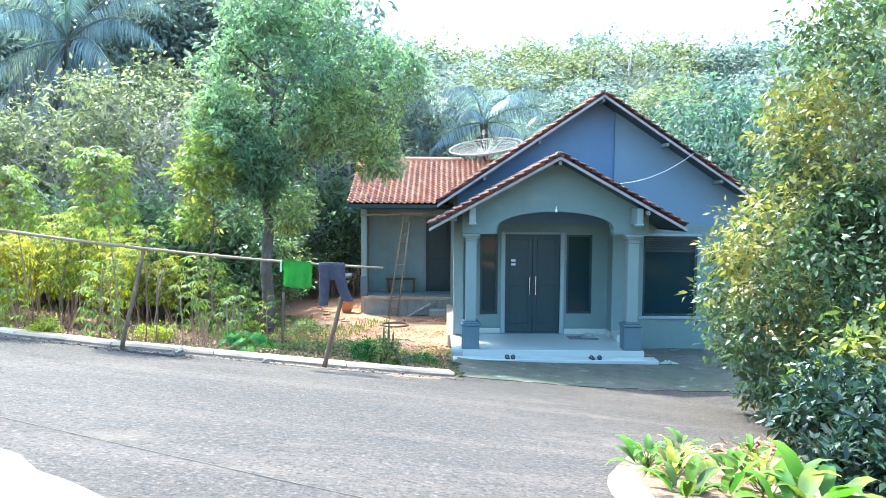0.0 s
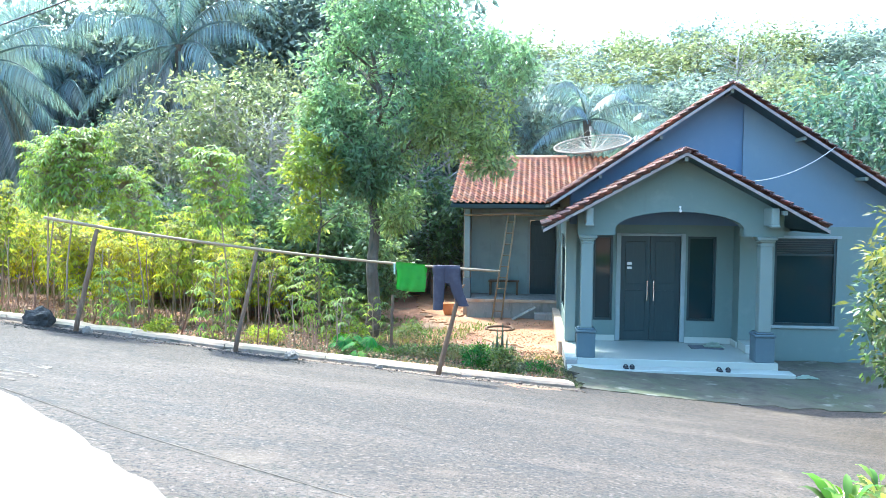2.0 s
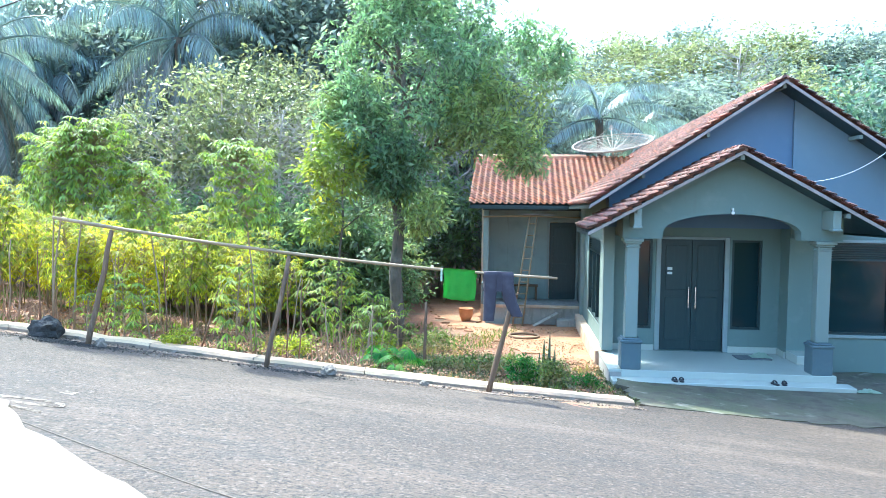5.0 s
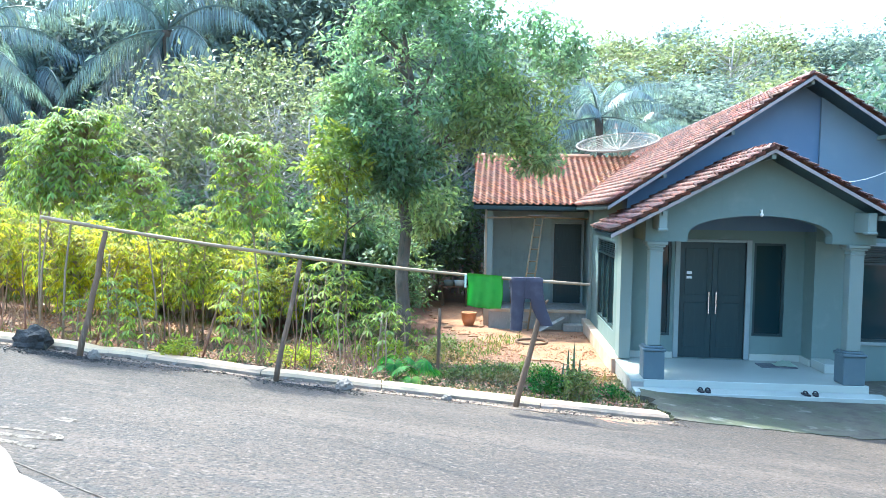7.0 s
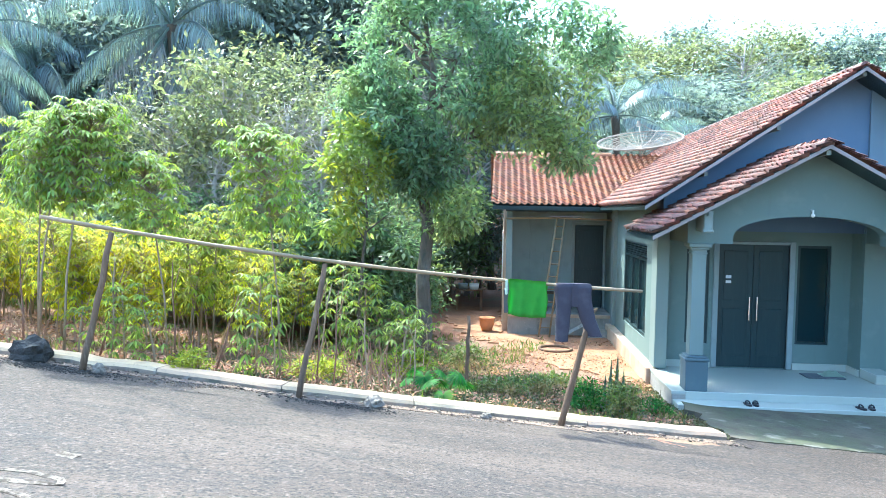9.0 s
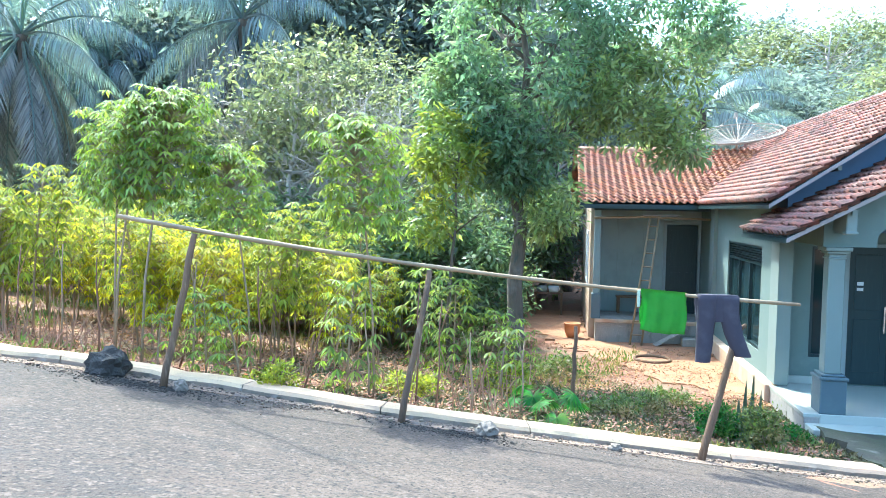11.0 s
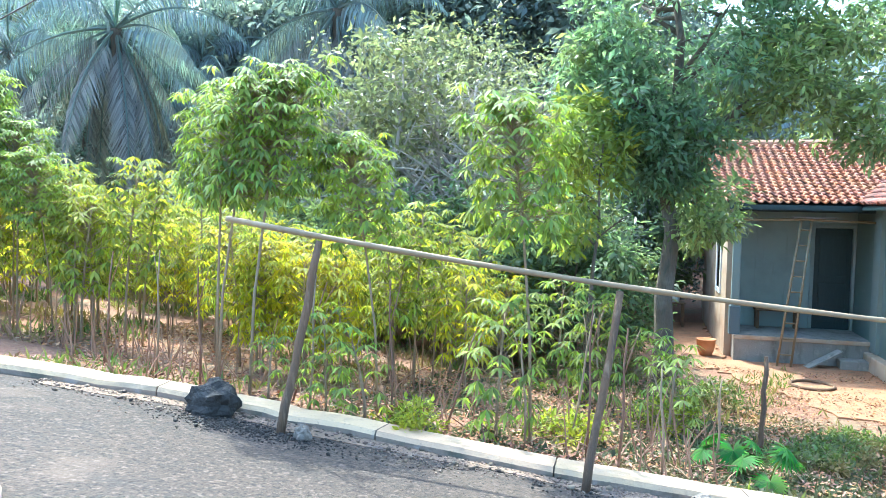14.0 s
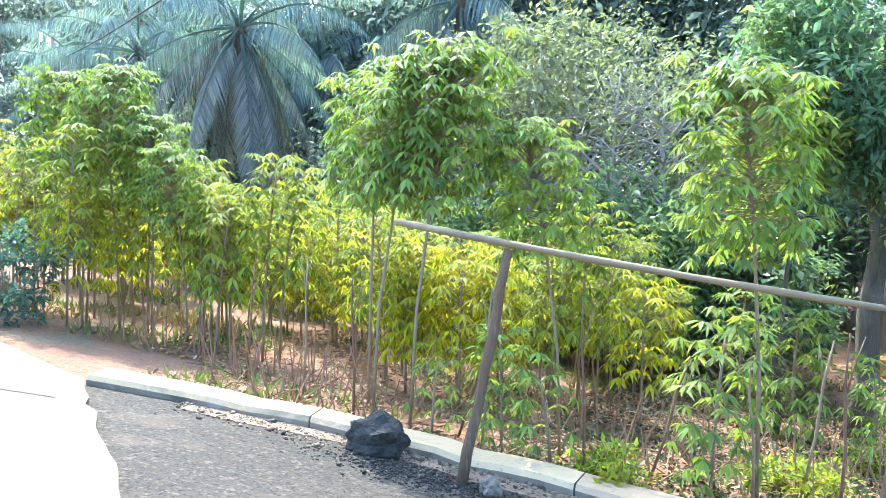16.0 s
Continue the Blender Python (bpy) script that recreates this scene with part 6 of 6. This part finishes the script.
def bench(x, y, z, w, d, h, label):
    t = empty("bench", x, y, z, label=label, category="bench")
    part("seat", boxes((-w / 2, w / 2, -d / 2, d / 2, h - 0.04, h), bevel=0.006), POSTWOOD, t)
    for sx in (-1, 1):
        for sy in (-1, 1):
            part("leg", boxes((sx * (w / 2 - 0.06) - 0.03, sx * (w / 2 - 0.06) + 0.03, sy * (d / 2 - 0.05) - 0.03, sy * (d / 2 - 0.05) + 0.03, 0, h - 0.041)), POSTWOOD, t)
    return t


bench(-1.35, 24.1, VF, 0.95, 0.36, 0.45, "low brown wooden bench on the dark veranda")
bench(-3.6, 27.2, gz(-3.6, 27.2), 0.9, 0.5, 0.7, "rough wooden table outside the wing")
for k, (x, z) in enumerate(((-3.8, 0.7), (-3.45, 0.7))):
    bm = one_tube([(x, 27.2, gz(-3.6, 27.2) + z), (x, 27.2, gz(-3.6, 27.2) + z + 0.18)], [0.14, 0.17], 12)
    tagged(obj("basin", bm, WHITE if k else FRAMEWOOD, smooth=True), "pale plastic basin on the outdoor table", "basin")

# fallen leaves, weeds and dry sticks
rs = np.random.RandomState(19)


def scatter(n, x0, x1, y0, y1, ok):
    out = []
    while len(out) < n:
        x, y = rs.uniform(x0, x1), rs.uniform(y0, y1)
        if ok(x, y):
            out.append((x, y))
    return out


def behind_kerb(x, y):
    for p, q in zip(KERBLINE, KERBLINE[1:]):
        if p[0] <= x <= q[0]:
            return y > p[1] + (q[1] - p[1]) * (x - p[0]) / (q[0] - p[0]) + 0.32
    return y > 12.6


pts = scatter(26000, -12, 0.1, 11.4, 20.5, lambda x, y: behind_kerb(x, y) and noise.noise(Vector((x * 0.7, y * 0.7, 9))) > -0.25 and (not (x > -1.6 and y > 17.5) or rs.rand() < 0.25))
P = np.array([(x, y, gz(x, y) + rs.uniform(0.02, 0.06)) for x, y in pts])
D = rs.normal(size=P.shape) * np.array([1, 1, 0.25])
N = rs.normal(size=P.shape) * 0.4 + np.array([0, 0, 1])
v, f = leaf_arrays(P, D, N, rs.uniform(0.03, 0.09, len(P)), rs.uniform(0.015, 0.035, len(P)), 0.5, -0.1)
tagged(mesh_np("leaf_litter", v, f, LITTER), "dry brown fallen leaves over the garden soil", "leaf litter", kind="stuff")
pts = scatter(9000, -17, 0.1, 11.4, 22, lambda x, y: behind_kerb(x, y) and noise.noise(Vector((x * 0.55, y * 0.55, 2))) > 0.05 and not (-7.6 < x < -3.6 and 11.9 < y < 16.5) and not (x > -1.5 and y > 16.5))
P = np.array([(x, y, gz(x, y)) for x, y in pts])
D = rs.normal(size=P.shape) * 0.5 + np.array([0, 0, 0.8])
v, f = leaf_arrays(P, D, rs.normal(size=P.shape), rs.uniform(0.06, 0.22, len(P)), rs.uniform(0.012, 0.04, len(P)), 0.3, 0.15)
tagged(mesh_np("weeds", v, f, L_GRASS), "low green weeds and grass blades in the garden", "weeds", kind="stuff")
bm = bmesh.new()
for x, y in scatter(310, -11.5, -3.5, 11.6, 15.5, behind_kerb):
    a, l, up = rs.uniform(0, 6.28), rs.uniform(0.2, 0.8), rs.uniform(0.0, 0.5)
    p = Vector((x, y, gz(x, y)))
    d = Vector((math.cos(a) * (1.1 - up), math.sin(a) * (1.1 - up), up)) * l
    tube(bm, [p, p + d * 0.5 + Vector((0, 0, 0.03)), p + d], [0.008, 0.006, 0.003], 4)
dry = obj("dry_sticks", bm, DRYSTICK)
tagged(dry, "dry brown cassava sticks lying in the garden", "sticks", kind="stuff")
for x, y in scatter(80, -12.2, -8.2, 11.75, 13.2, behind_kerb) + scatter(85, -7.5, -3.6, 11.9, 14.6, behind_kerb):
    p = Vector((x, y, gz(x, y)))
    d = Vector((rs.normal() * 0.11, rs.normal() * 0.11, rs.uniform(0.25, 0.75)))
    bm = one_tube([p - Vector((0, 0, 0.02)), p + d * 0.5 + Vector((rs.normal() * 0.02, 0, 0)), p + d], [0.010, 0.007, 0.004], 5)
    tagged(obj("dead_plant", bm, DRYSTICK), "thin dry red-brown dead plant standing in the garden", "dead plant", "dead plants in the garden")
for k, (x, y, dx, dy, h) in enumerate(((-4.62, 11.98, 0.05, 0.04, 1.25), (-4.25, 12.2, -0.03, 0.02, 0.95), (-4.9, 12.3, 0.02, 0.05, 1.4), (-5.45, 12.35, -0.06, 0.03, 1.1), (-6.2, 12.25, 0.28, 0.1, 1.0), (-7.45, 12.05, 0.06, 0.0, 1.3), (-7.75, 12.3, 0.34, 0.05, 1.2), (-3.75, 12.9, 0.03, 0.02, 0.9), (-6.65, 12.1, -0.05, 0.05, 1.35), (-5.1, 13.0, 0.2, 0.1, 1.3), (-8.6, 12.05, -0.04, 0.03, 1.2), (-9.2, 12.2, 0.05, 0.0, 1.3), (-9.9, 12.3, 0.1, 0.03, 1.2))):
    p = Vector((x, y, gz(x, y)))
    d = Vector((dx, dy, h))
    bm = one_tube([p - Vector((0, 0, 0.03)), p + d * 0.4 + Vector((0.015, 0, 0)), p + d * 0.75 - Vector((0.012, 0, 0)), p + d], [0.013, 0.011, 0.009, 0.006], 6)
    tube(bm, [p + d * 0.7, p + d * 0.85 + Vector((0.05 * (-1) ** k, 0.02, 0.02)), p + d * 0.95 + Vector((0.1 * (-1) ** k, 0.03, 0.05))], [0.007, 0.005, 0.003], 5)
    tagged(obj("dead_plant", bm, STEM if k % 2 else DRYSTICK, smooth=True), "tall bare dead cassava plant standing in the litter", "dead plant", "bare dead plants in the garden")


def near_porch(x, y):
    k = noise.noise(Vector((x * 0.9, y * 0.9, 21)))
    edge = 17.0 + 0.9 * k + max(0, min(2.6, -1.3 * (x + 1.1)))
    return behind_kerb(x, y) and y < edge and k > -0.42 and rs.rand() < max(0.35, 1 - (y - 13) / 7) * (1 if x > -4.6 else 0.45)


pts = scatter(30000, -7.4, 0.3, 12.1, 19.6, near_porch)
P = np.array([(x, y, gz(x, y) + 0.005) for x, y in pts])
D = rs.normal(size=P.shape) * np.array([0.8, 0.8, 0.3]) + np.array([0, 0, 0.4])
v, f = leaf_arrays(P, D, rs.normal(size=P.shape) + np.array([0, 0, 1.0]), rs.uniform(0.04, 0.11, len(P)), rs.uniform(0.018, 0.045, len(P)), 0.3, 0.1)
tagged(mesh_np("weeds", v, f, L_WEED), "dull grey-green weeds and litter beside the porch", "weeds", kind="stuff")
pts = scatter(2600, -3.6, 0.2, 16.5, 22.0, lambda x, y: noise.noise(Vector((x * 0.8, y * 0.8, 5))) > -0.1)
P = np.array([(x, y, gz(x, y) + 0.045) for x, y in pts])
v, f = leaf_arrays(P, rs.normal(size=P.shape) * np.array([1, 1, 0.2]), rs.normal(size=P.shape) * 0.4 + np.array([0, 0, 1]), rs.uniform(0.03, 0.09, len(P)), rs.uniform(0.015, 0.035, len(P)), 0.5, 0)
tagged(mesh_np("leaf_litter", v, f, LITTER), "dry leaves strewn over the bare orange dirt", "leaf litter", kind="stuff")
pts = scatter(500, 2.2, 4.3, 6.6, 8.8, lambda x, y: y < 0.95 * x + 4.7 and y > 0.95 * x + 3.6)
P = np.array([(x, y, gz(x, y) + rs.uniform(0.05, 0.1)) for x, y in pts])
v, f = leaf_arrays(P, rs.normal(size=P.shape) * np.array([1, 1, 0.3]), rs.normal(size=P.shape) * 0.4 + np.array([0, 0, 1]), rs.uniform(0.06, 0.14, len(P)), rs.uniform(0.03, 0.05, len(P)), 0.5, 0)
tagged(mesh_np("leaf_litter", v, f, LITTER), "heap of dry leaves on the corner bed", "leaf litter", kind="stuff")
